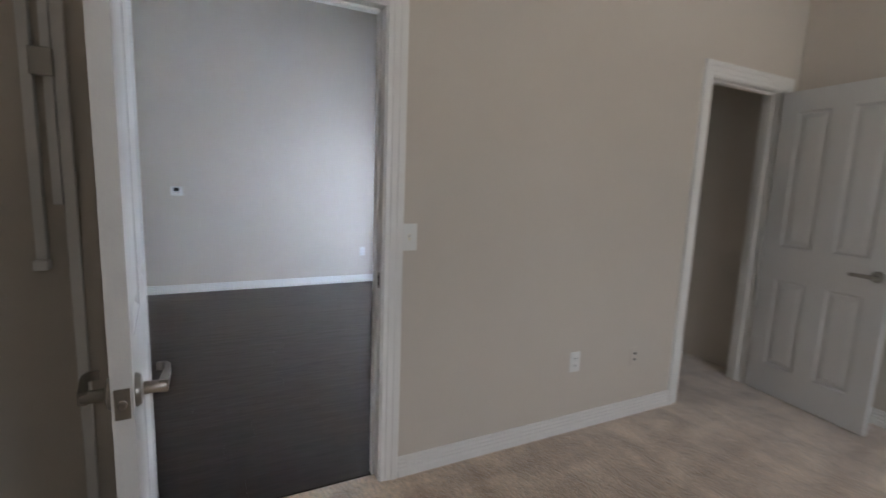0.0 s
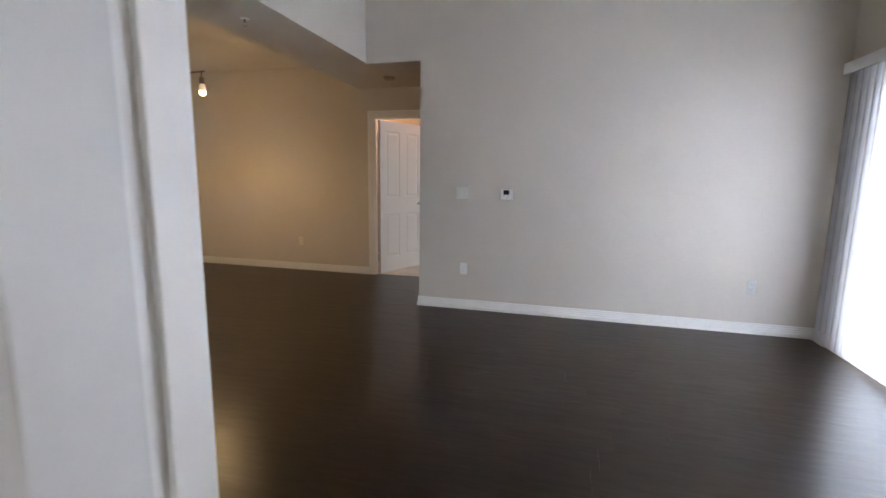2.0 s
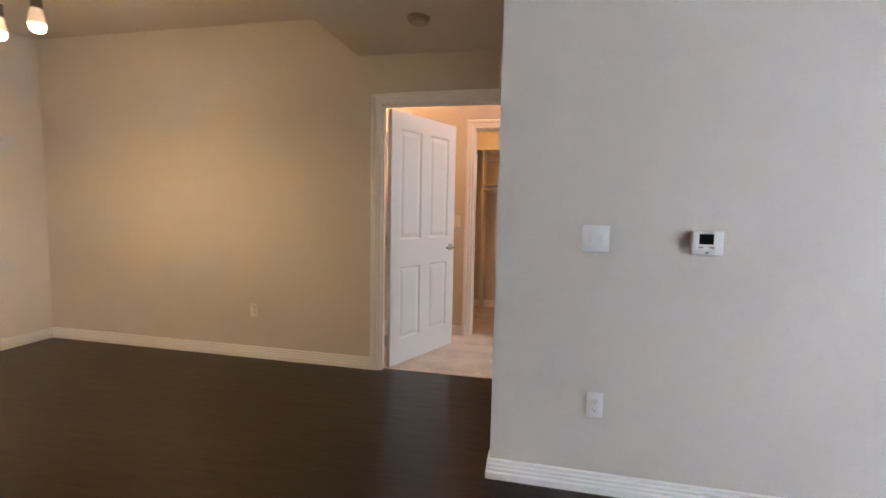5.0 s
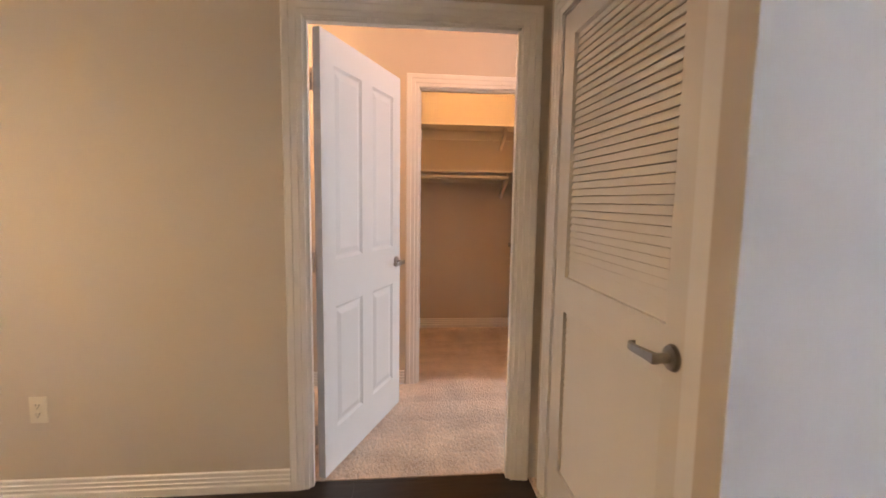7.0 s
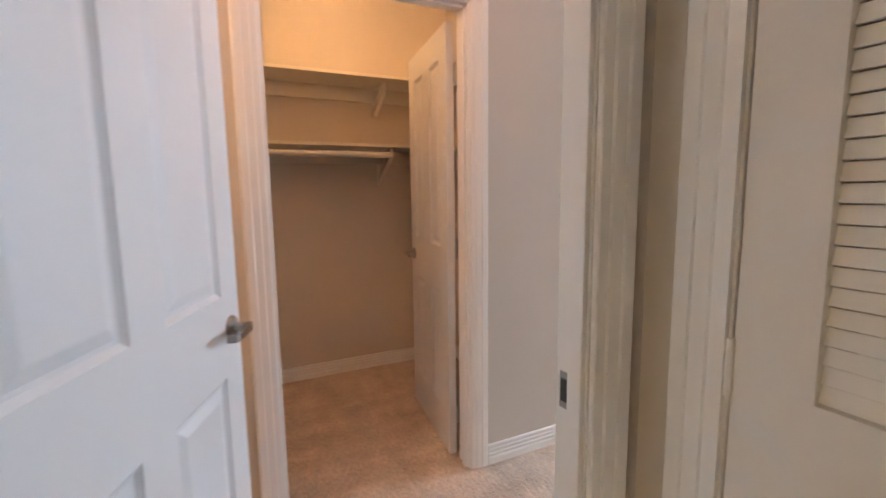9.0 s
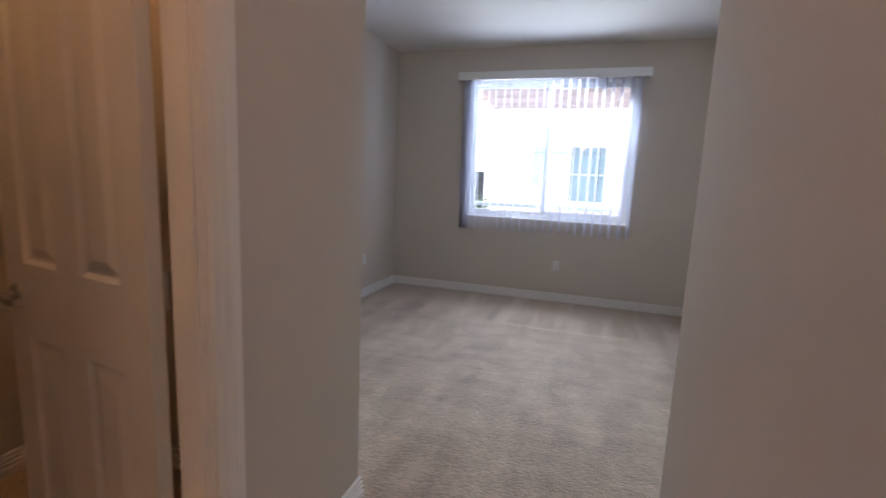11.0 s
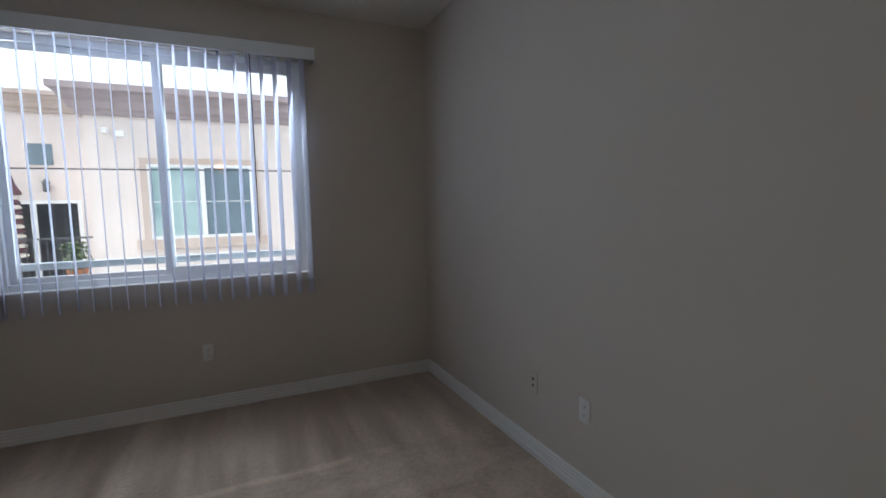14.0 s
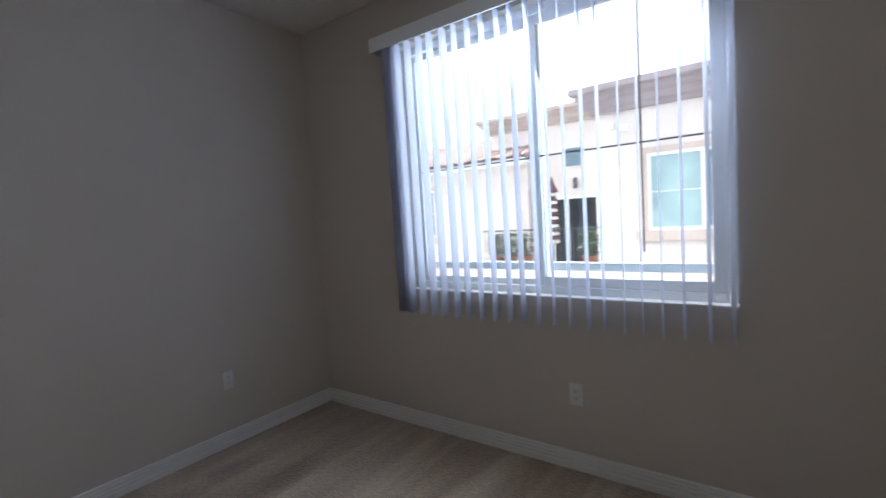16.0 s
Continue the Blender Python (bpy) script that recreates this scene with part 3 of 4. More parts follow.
frame_y("entry", D1L, D1R, -4.04, -3.92, -3.99)
frame_y("small_closet", C1L, C1R, -4.04, -3.92, -3.99)
frame_y("main", DBL, DBR, 1.225, 1.30, 1.228)
frame_y("closet", CLL, CLR, 2.39, 2.49, 2.41, 2.045)
THIN = [(0.004, 0), (0.004, 0.010), (0.028, 0.011), (0.032, 0.014), (0.058, 0.014), (0.062, 0.017), (0.088, 0.016), (0.093, 0.012), (0.093, 0)]
casing("trim_laundry", LY0 + 0.02, LY1, 2.03, lambda u, v, h: (LX - h, u, v), "white fluted door casing", THIN)
jamb("jamb_laundry", boxes((LX + 0.001, 0.12, LY0 - 0.018, LY0, 0, 2.03), (LX + 0.001, 0.12, LY1, LY1 + 0.018, 0, 2.03), (LX + 0.001, 0.12, LY0 - 0.018, LY1 + 0.018, 2.03, 2.048)), "white door jamb")

# ---- panel doors ----


def lever(parent, x, z, side, toward):
    """A nickel lever on a round rose; side is the face's sign along y, toward the way along x in which it points."""
    y = side * 0.0175
    bm = bmesh.new()
    m = Matrix.Translation((x, y, z)) @ Matrix.Rotation(radians(-90 * side), 4, "X")
    turned(bm, [(0.033, 0), (0.033, 0.004), (0.029, 0.010), (0.016, 0.013), (0.013, 0.014), (0.012, 0.045), (0.010, 0.052)], 28, m)
    handle = part("door_handle", bm, NICKEL, parent, "satin nickel lever handle", smooth=True)
    bm = bmesh.new()
    s = toward
    sections = ((-0.008 * s, 0.047, 0.013, 0.009), (0.030 * s, 0.050, 0.011, 0.008), (0.080 * s, 0.056, 0.010, 0.006), (0.100 * s, 0.056, 0.010, 0.005), (0.110 * s, 0.050, 0.010, 0.005), (0.112 * s, 0.036, 0.010, 0.0045))
    rings = []
    for dx, dy, hz, ty in sections:
        rings.append([bm.verts.new((x + dx, y + side * (dy + a * ty), z + b * hz)) for a, b in ((-1, -1), (1, -1), (1, 1), (-1, 1))])
    for a, b in zip(rings, rings[1:]):
        for i in range(4):
            bm.faces.new((a[i], a[(i + 1) % 4], b[(i + 1) % 4], b[i]))
    bm.faces.new(rings[0][::-1])
    bm.faces.new(rings[-1])
    bmesh.ops.recalc_face_normals(bm, faces=bm.faces)
    bmesh.ops.bevel(bm, geom=list(bm.edges), offset=0.0018, segments=2, affect="EDGES")
    part("lever", bm, NICKEL, handle, smooth=True)


def panel_door(name, width, m, label, swing, top=2.015):
    """A four-panel leaf; its hinge edge is at local x = 0, its faces look along y; swing is the side on which its hinges show."""
    th = 0.0175
    door = empty(name, m, label, "door", kind="structure")
    st, mid = 0.112, 0.12
    xs = [(st, (width - mid) / 2), ((width + mid) / 2, width - st)]
    zs = [(0.21, 0.80), (1.02, top - 0.13)]
    bm = boxes((0.003, st, -th, th, 0.012, top), (width - st, width - 0.003, -th, th, 0.012, top))
    for z0, z1 in ((0.012, zs[0][0]), (zs[0][1], zs[1][0]), (zs[1][1], top)):
        box(bm, st, width - st, -th, th, z0, z1)
    for z0, z1 in zs:
        box(bm, xs[0][1], xs[1][0], -th, th, z0, z1)
    for x0, x1 in xs:
        for z0, z1 in zs:
            for s in (-1, 1):
                a = [(x0, z0), (x1, z0), (x1, z1), (x0, z1)]
                b = [(x0 + 0.013, z0 + 0.013), (x1 - 0.013, z0 + 0.013), (x1 - 0.013, z1 - 0.013), (x0 + 0.013, z1 - 0.013)]
                va = [bm.verts.new((x, s * (th - 0.0012), z)) for x, z in a]
                vb = [bm.verts.new((x, s * 0.0085, z)) for x, z in b]
                for i in range(4):
                    bm.faces.new((va[i], va[(i + 1) % 4], vb[(i + 1) % 4], vb[i]))
    part("leaf", bm, DOOR, door)
    for x0, x1 in xs:
        for z0, z1 in zs:
            bm = bmesh.new()
            for s in (-1, 1):
                loops = []
                for inset, y in ((0.0, 0.008), (0.022, 0.008), (0.046, 0.0150), (0.050, 0.0155)):
                    loops.append([bm.verts.new((x, s * y, z)) for x, z in ((x0 + inset, z0 + inset), (x1 - inset, z0 + inset), (x1 - inset, z1 - inset), (x0 + inset, z1 - inset))])
                for a, b in zip(loops, loops[1:]):
                    for i in range(4):
                        bm.faces.new((a[i], a[(i + 1) % 4], b[(i + 1) % 4], b[i]))
                bm.faces.new(loops[-1])
            part("panel", bm, DOOR, door)
    lever(door, width - 0.062, 0.925, 1, -1)
    lever(door, width - 0.062, 0.925, -1, -1)
    bm = boxes((width - 0.004, width - 0.0005, -0.0125, 0.0125, 0.895, 0.955))
    plate = part("latch_plate", bm, NICKEL, door, "satin nickel latch plate")
    bm = turned(bmesh.new(), [(0.008, 0), (0.008, 0.006), (0.005, 0.010)], 12, Matrix.Translation((width - 0.001, 0, 0.925)) @ Matrix.Rotation(radians(90), 4, "Y"))
    part("latch_bolt", bm, NICKEL, plate, smooth=True)
    for z in (0.22, 1.02, 1.80):
        bm = turned(bmesh.new(), [(0.006, 0), (0.006, 0.09)], 10, Matrix.Translation((-0.004, swing * (th + 0.004), z - 0.045)))
        part("hinge", bm, BRONZE, door, "steel butt hinge")
    return door


panel_door("door_1", 0.862, pose(0.9835, -4.032, 0.0, 0, 0, -85.4), "white four-panel bedroom door standing wide open", -1)
panel_door("door_2", 0.728, pose(4.60, -4.060, 0.0, 0, 0, -98), "white four-panel closet door standing open along the wall", 1)
panel_door("door_3", 0.872, pose(-0.962, 1.275, 0.0, 0, 0, 67), "white four-panel bedroom door standing half open", 1)
panel_door("door_4", 0.68, pose(0.316, 2.518, 0.0, 0, 0, 81.5), "white four-panel closet door standing open inside the closet", -1)


def strike(m, label):
    e = empty("strike_plate", m, label, "strike plate")
    part("plate", rounded(boxes((-0.0012, 0.0012, -0.014, 0.014, -0.035, 0.035)), 0.0008, 1), NICKEL, e)
    part("latch_hole", boxes((-0.0018, 0.0016, -0.010, 0.010, -0.022, 0.022)), DARK, e)


strike(pose(D1R - 0.0005, -4.005, 0.925), "satin nickel strike plate in the white jamb")
strike(pose(DBR - 0.0005, 1.278, 0.925), "satin nickel strike plate in the white jamb")


# ---- laundry door ----
def louver_door():
    w, top = LY1 - LY0 - 0.008, 2.02
    door = empty("door_5", pose(LX + 0.018, LY1 - 0.004, 0, 0, 0, -90), "ivory louvered laundry door, closed", "door", kind="structure")
    st, th = 0.106, 0.016
    part("frame", boxes((0, st, -th, th, 0.01, top), (w - st, w, -th, th, 0.01, top), (st, w - st, -th, th, 0.01, 0.20), (st, w - st, -th, th, 0.868, 1.005), (st, w - st, -th, th, 1.925, top)), LOUVER, door)
    pitch = 0.0262
    bm = boxes((st - 0.004, w - st + 0.004, -0.0022, 0.0022, -0.0122, 0.0122))
    bmesh.ops.rotate(bm, verts=bm.verts, cent=(0, 0, 0), matrix=Matrix.Rotation(radians(-16), 3, "X"))
    slat_mesh = mesh_of("slat", bm, LOUVER)
    for z0, z1 in ((0.20, 0.868), (1.005, 1.925)):
        n = int((z1 - z0) / pitch)
        for i in range(n):
            s = new("slat", slat_mesh)
            s.parent = door
            s.location = (0, 0, z0 + (i + 0.5) * (z1 - z0) / n)
    lever(door, w - 0.066, 0.935, -1, -1)
    for z in (0.24, 1.02, 1.85):
        part("hinge", turned(bmesh.new(), [(0.006, 0), (0.006, 0.09)], 10, Matrix.Translation((-0.004, -th - 0.003, z - 0.045))), TRIM, door, "painted butt hinge")


louver_door()
setting("wall_laundry_back", boxes((0.86, 0.908, 0.082, 1.223, 0, HV)), WALL, "plain wall inside the laundry closet", "wall")


# ---- outlets and switches ----
def wall_plate(name, m, width, height, label, mat, sockets=0, toggles=0, group=""):
    """A plate whose face looks along local -y."""
    e = empty(name, m, label, "outlet" if sockets else "switch", group)
    w, h = width / 2, height / 2
    part("plate", rounded(boxes((-w, w, -0.006, 0, -h, h)), 0.003, 2), mat, e, smooth=True)
    if sockets:
        for z in (0.0195, -0.0195):
            bm = turned(bmesh.new(), [(0.0165, 0), (0.0165, 0.0035), (0.0155, 0.004)], 20, Matrix.Translation((0, -0.0045, z)) @ Matrix.Rotation(radians(90), 4, "X"))
            sock = part("socket", bm, mat, e, smooth=True)
            part("slots", boxes((-0.0075, -0.0055, -0.0092, -0.008, z - 0.002, z + 0.007), (0.0055, 0.0075, -0.0092, -0.008, z - 0.002, z + 0.007), (-0.002, 0.002, -0.0092, -0.008, z - 0.010, z - 0.006)), DARK, sock)
        part("screw", turned(bmesh.new(), [(0.003, 0), (0.0025, 0.001)], 10, Matrix.Translation((0, -0.006, 0)) @ Matrix.Rotation(radians(90), 4, "X")), mat, e)
    for i in range(toggles):
        x = (i - (toggles - 1) / 2) * 0.046
        bm = boxes((x - 0.0065, x + 0.0065, -0.0068, -0.005, -0.014, 0.014))
        t = part("toggle", bm, IVORY, e)
        bm = boxes((x - 0.005, x + 0.005, -0.022, -0.007, 0.000, 0.010))
        part("paddle", rounded(bm, 0.001, 1), mat, t)
        for z in (0.030, -0.030):
            part("screw", turned(bmesh.new(), [(0.003, 0), (0.0025, 0.001)], 10, Matrix.Translation((x, -0.006, z)) @ Matrix.Rotation(radians(90), 4, "X")), mat, e)
    return e


SOUTH, NORTH, WEST, EAST = 0, 180, -90, 90


def outlet(x, y, z, face, label, mat=PLASTIC):
    wall_plate("wall_outlet", pose(x, y, z, 0, 0, face), 0.070, 0.115, label, mat, sockets=2, group="wall outlets")


outlet(0.461, 0, 0.41, SOUTH, "white duplex outlet on the greige wall")
outlet(2.975, 0, 0.411, SOUTH, "white duplex outlet on the greige wall")
outlet(-2.11, 1.225, 0.403, SOUTH, "cream duplex outlet on the warm lit wall", IVORY)
outlet(-4.24, 0.10, 0.40, EAST, "cream duplex outlet on the warm lit wall", IVORY)
outlet(WX, 1.908, 0.404, WEST, "white duplex outlet under the window")
outlet(2.851, 0.275, 0.41, NORTH, "white duplex outlet on the bedroom wall")
outlet(3.93, 3.87, 0.414, SOUTH, "white duplex outlet on the bedroom wall")
outlet(2.972, -4.04, 0.403, SOUTH, "white duplex outlet on the beige wall")
wall_plate("light_switch", pose(0.431, 0, 1.156), 0.116, 0.115, "white double toggle switch plate", PLASTIC, toggles=2, group="light switches")
wall_plate("light_switch", pose(1.966, -4.04, 1.115, 0, 0, SOUTH), 0.072, 0.117, "white single toggle switch beside the door", PLASTIC, toggles=1, group="light switches")
wall_plate("light_switch", pose(-0.645, 2.39, 1.15), 0.072, 0.117, "cream toggle switch beside the closet casing", IVORY, toggles=1, group="light switches")


def data_jack(m, label):
    e = empty("data_jack", m, label, "wall jack")
    part("plate", rounded(boxes((-0.035, 0.035, -0.005, 0, -0.057, 0.057)), 0.002, 1), WALL, e)
    for z in (0.018, -0.018):
        part("jack", boxes((-0.008, 0.008, -0.0065, -0.0045, z - 0.006, z + 0.006)), DARK, e, "dark jack opening")


data_jack(pose(3.248, 0.275, 0.41, 0, 0, NORTH), "paint-coloured jack plate with two dark ports")
data_jack(pose(3.44, -4.04, 0.37, 0, 0, SOUTH), "paint-coloured jack plate with two dark ports")


def thermostat():
    e = empty("thermostat", pose(0.866, 0, 1.152), "white digital thermostat with a dark screen", "thermostat")
    part("back_plate", rounded(boxes((-0.052, 0.052, -0.006, 0, -0.046, 0.046)), 0.002, 1), PLASTIC, e)
    part("body", rounded(boxes((-0.060, 0.060, -0.030, -0.006, -0.050, 0.050)), 0.005, 3), PLASTIC, e, smooth=True)
    part("screen", rounded(boxes((-0.032, 0.022, -0.0318, -0.0298, -0.004, 0.038)), 0.0006, 1), SCREEN, e, "dark display window")
    for x in (-0.034, 0.006):
        part("button", rounded(boxes((x, x + 0.018, -0.032, -0.0298, -0.020, -0.013)), 0.0008, 1), ALARM, e)
    part("button", rounded(boxes((-0.006, 0.006, -0.032, -0.0298, -0.042, -0.034)), 0.0008, 1), ALARM, e)


thermostat()


def smoke_alarm(m):
    e = empty("smoke_alarm", m, "round brownish smoke alarm on the hall ceiling", "smoke alarm")
    part("base", turned(bmesh.new(), [(0.070, 0), (0.070, -0.008), (0.064, -0.010)], 32), ALARM, e, smooth=True)
    part("cover", turned(bmesh.new(), [(0.060, -0.010), (0.062, -0.022), (0.052, -0.034), (0.020, -0.038)], 32), ALARM, e, smooth=True)


smoke_alarm(pose(-0.563, 0.626, 2.396))


def sprinkler(m):
    e = empty("fire_sprinkler", m, "small metal fire sprinkler under the soffit", "sprinkler")
    part("escutcheon", turned(bmesh.new(), [(0.036, 0), (0.034, -0.004), (0.014, -0.008)], 24), TRIM, e, smooth=True)
    part("stem", turned(bmesh.new(), [(0.010, -0.008), (0.009, -0.03)], 14), NICKEL, e, smooth=True)
    bm = bmesh.new()
    for s in (-1, 1):
        tube(bm, [(s * 0.006, 0, -0.028), (s * 0.014, 0, -0.040), (s * 0.004, 0, -0.054)], 0.002, 6)
    part("yoke", bm, NICKEL, e)
    part("deflector", turned(bmesh.new(), [(0.014, -0.054), (0.014, -0.056)], 16), NICKEL, e)


sprinkler(pose(-0.873, -1.377, 2.40))


# ---- dining pendant ----
def pendant():
    e = empty("ceiling_lamp", pose(-2.63, -0.165, HD, 0, 0, -8), "brushed steel bar lamp with three lit bulbs in frosted shades", "ceiling lamp")
    part("canopy", turned(bmesh.new(), [(0.085, 0), (0.085, -0.008), (0.076, -0.022), (0.030, -0.027)], 32), STEEL, e, smooth=True)
    for x in (-0.022, 0.022):
        part("rod", tube(bmesh.new(), [(x, 0, -0.024), (x, 0, -0.345)], 0.006, 10), STEEL, e, smooth=True)
    part("bar", rounded(boxes((-0.365, 0.365, -0.011, 0.011, -0.352, -0.336)), 0.003, 2), STEEL, e, smooth=True)
    for x in (-0.325, 0.0, 0.325):
        sock = part("socket", turned(bmesh.new(), [(0.008, -0.35), (0.008, -0.400), (0.024, -0.402), (0.026, -0.462), (0.022, -0.466)], 20, Matrix.Translation((x, 0, 0))), STEEL, e, smooth=True)
        bm = turned(bmesh.new(), [(0.020, -0.458), (0.027, -0.480), (0.033, -0.515), (0.036, -0.541)], 20, Matrix.Translation((x, 0, 0)))
        part("shade", bm, BULB_NECK, sock, "frosted glass shade", smooth=True)
        bm = turned(bmesh.new(), [(0.0345, -0.5412), (0.0340, -0.552), (0.029, -0.570), (0.019, -0.581), (0.006, -0.585)], 20, Matrix.Translation((x, 0, 0)))
        part("bulb", bm, BULB, sock, "glowing warm bulb", smooth=True)


pendant()


# ---- breakfast bar ----
setting("wall_bar", boxes((-1.065, -0.945, -3.92, -2.565, 0, 1.012)), WALL, "greige half wall below the bar counter", "wall")
bm = bmesh.new()
sweep(bm, [(-1.065, -3.90), (-1.065, -2.565), (-0.945, -2.565), (-0.945, -3.90)], [(0, 0.982), (0.008, 0.986), (0.012, 1.012), (0, 1.012)], lambda u, v, h: (u, v, h))
setting("trim_bar", bm, TRIM, "white moulding under the bar counter", "trim")
bar = empty("bar_counter", pose(-1.0, -3.1, 1.012), "dark brown laminate bar counter on the half wall", "counter")
part("worktop", rounded(boxes((-0.30, 0.15, -0.80, 0.555, 0.0, 0.042)), 0.004, 2), COUNTER, bar)


# ---- vertical blinds ----
def blinds(name, origin, yaw, length, drop, slats, label, top, mat):
    """Blinds whose rail runs along local x; slats is a list of (place along the rail, turn)."""
    e = empty(name, pose(*origin, 0, 0, yaw), label, "blinds")
    part("valance", rounded(boxes((0, length, -0.10, -0.088, 0, top), (0, 0.012, -0.088, 0.0, 0, top), (length - 0.012, length, -0.088, 0.0, 0, top), (0.012, length - 0.012, -0.088, 0, top - 0.012, top)), 0.0015, 1), VINYL, e, "white valance")
    part("head_rail", boxes((0.02, length - 0.02, -0.06, -0.02, top - 0.05, top - 0.013)), VINYL, e)
    w, n = 0.0445, 6
    bm = bmesh.new()
    for side in (0, 1):
        for k in range(n):
            a, b = -1 + 2 * k / n, -1 + 2 * (k + 1) / n
            ys = [0.0055 * (1 - c * c) + side * 0.0009 for c in (a, b)]
            bm.faces.new([bm.verts.new(p) for p in ((a * w, ys[0], -drop), (b * w, ys[1], -drop), (b * w, ys[1], 0.03), (a * w, ys[0], 0.03))])
    me = mesh_of("slat", bm, mat, True)
    for x, turn in slats:
        s = new("slat", me)
        s.parent = e
        s.matrix_local = pose(x, -0.045, 0, 0, 0, turn)
    return e


rng = random.Random(4)
closed = [(0.03 + i * 0.078, -6 + rng.uniform(-3, 3)) for i in range(34)]
blinds("vertical_blinds", (3.47, -0.11, 2.10), -90, 2.70, 2.07, closed, "white vertical blinds closed over the patio door", 0.085, SLAT)
open_slats = [(0.072 + i * 0.027, 116 + rng.uniform(-6, 6)) for i in range(4)]
open_slats += [(0.175 + i * 0.0858 + rng.uniform(-0.006, 0.006), 102 + rng.uniform(-4, 4)) for i in range(21)]
main_blinds = blinds("vertical_blinds", (WX, 3.105, 2.395), -90, 1.98, 1.63, open_slats, "white vertical blinds turned open before the window", 0.085, SLAT_LAVENDER)
part("wand", tube(bmesh.new(), [(1.56, -0.055, 0.02), (1.56, -0.058, -1.25)], 0.004, 8), RAIL, main_blinds, "thin tilt wand")


# ---- bedroom window ----
def window():
    e = empty("window_1", pose(0, 0, 0), "white vinyl sliding window in the bedroom wall", "window", kind="structure")
    x0, x1 = 4.776, 4.836
    f = 0.045
    part("window_frame", rounded(boxes((x0, x1, WY0, WY0 + f, WZ0, WZ1), (x0, x1, WY1 - f, WY1, WZ0, WZ1), (x0, x1, WY0 + f, WY1 - f, WZ0, WZ0 + f), (x0, x1, WY0 + f, WY1 - f, WZ1 - f, WZ1)), 0.003, 1), VINYL, e)
    mid = 2.10
    for k, (a, b, xa, xb) in enumerate(((WY0 + f, mid + 0.03, x0 + 0.004, x0 + 0.028), (mid - 0.03, WY1 - f, x0 + 0.032, x0 + 0.056))):
        s = 0.05 if k == 0 else 0.035
        z0, z1 = WZ0 + f, WZ1 - f
        sash = part("sash", rounded(boxes((xa, xb, a, a + s, z0, z1), (xa, xb, b - s, b, z0, z1), (xa, xb, a + s, b - s, z0, z0 + s), (xa, xb, a + s, b - s, z1 - s, z1)), 0.003, 1), VINYL, e)
        pane = part("pane", boxes(((xa + xb) / 2 - 0.002, (xa + xb) / 2 + 0.002, a + s, b - s, z0 + s, z1 - s)), GLASS, sash)
        pane.visible_shadow = False
        bm = boxes(((xa + xb) / 2 - 0.005, (xa + xb) / 2 + 0.005, a + s, b - s, 1.640, 1.648))
        part("glazing_bar", bm, RAIL, sash, "thin dark glazing bar")
    part("latch", rounded(boxes((x0 - 0.006, x0 + 0.004, mid - 0.012, mid + 0.012, 1.62, 1.70)), 0.002, 1), VINYL, e)
    part("window_sill", rounded(boxes((WX - 0.004, x0, WY0, WY1, WZ0 - 0.004, WZ0 + 0.004)), 0.001, 1), TRIM, e)


window()
guard = empty("window_guard", pose(4.935, 2.09, 0.03), "grey metal guard rail outside the window", "guard rail")
part("rail", rounded(boxes((-0.012, 0.012, -1.05, 1.05, 0.985, 1.032)), 0.003, 1), GUARD, guard)
for y in (-1.0, 1.0):
    part("bracket", boxes((-0.072, -0.012, y - 0.015, y + 0.015, 1.005, 1.03)), RAIL, guard)

# window behind the start, and the patio door behind its blinds
e = empty("window_2", pose(0, 0, 0), "white vinyl window in the bedroom wall", "window", kind="structure")
part("window_frame", boxes((2.2, 2.25, -7.80, -7.74, 0.85, 2.3), (3.95, 4.0, -7.80, -7.74, 0.85, 2.3), (2.25, 3.95, -7.80, -7.74, 0.85, 0.9), (2.25, 3.95, -7.80, -7.74, 2.25, 2.3), (3.075, 3.125, -7.80, -7.74, 0.9, 2.25)), VINYL, e)
e = empty("patio_door", pose(0, 0, 0), "white framed glass patio door behind blinds", "patio door", kind="structure")
part("door_frame", boxes((3.50, 3.56, -2.65, -2.59, 0, 2.07), (3.50, 3.56, -0.51, -0.45, 0, 2.07), (3.50, 3.56, -2.59, -0.51, 0, 0.05), (3.50, 3.56, -2.59, -0.51, 2.01, 2.07), (3.50, 3.56, -1.47, -1.40, 0.05, 2.01)), VINYL, e)
for a, b in ((-2.59, -1.47), (-1.40, -0.51)):
    g = part("pane", boxes((3.526, 3.532, a, b, 0.05, 2.01)), GLASS, e)
    g.visible_shadow = False
setting("balcony_floor", boxes((3.59, 5.1, -3.2, 0.0, -0.2, -0.03)), GROUND, "grey balcony floor", "balcony")


# ---- closet fittings ----
shelf = empty("closet_shelf", pose(0, 3.82, 1.565), "white closet shelf with a hanging rod", "shelf")
part("board", rounded(boxes((-0.53, 0.962, -0.345, 0, 0, 0.018)), 0.001, 1), SHELF, shelf)
part("rod", tube(bmesh.new(), [(-0.53, -0.312, -0.046), (0.40, -0.312, -0.046)], 0.019, 16), SHELF, shelf, "painted hanging rod", smooth=True)
part("cleat", boxes((-0.53, 0.962, -0.018, 0, -0.09, -0.001)), SHELF, shelf)
top_shelf = empty("closet_shelf", pose(0, 3.82, 1.985), "white upper closet shelf", "shelf")
part("board", rounded(boxes((-1.298, 0.962, -0.345, 0, 0, 0.018)), 0.001, 1), SHELF, top_shelf)
part("cleat", boxes((-1.298, 0.962, -0.018, 0, -0.09, -0.001)), SHELF, top_shelf)


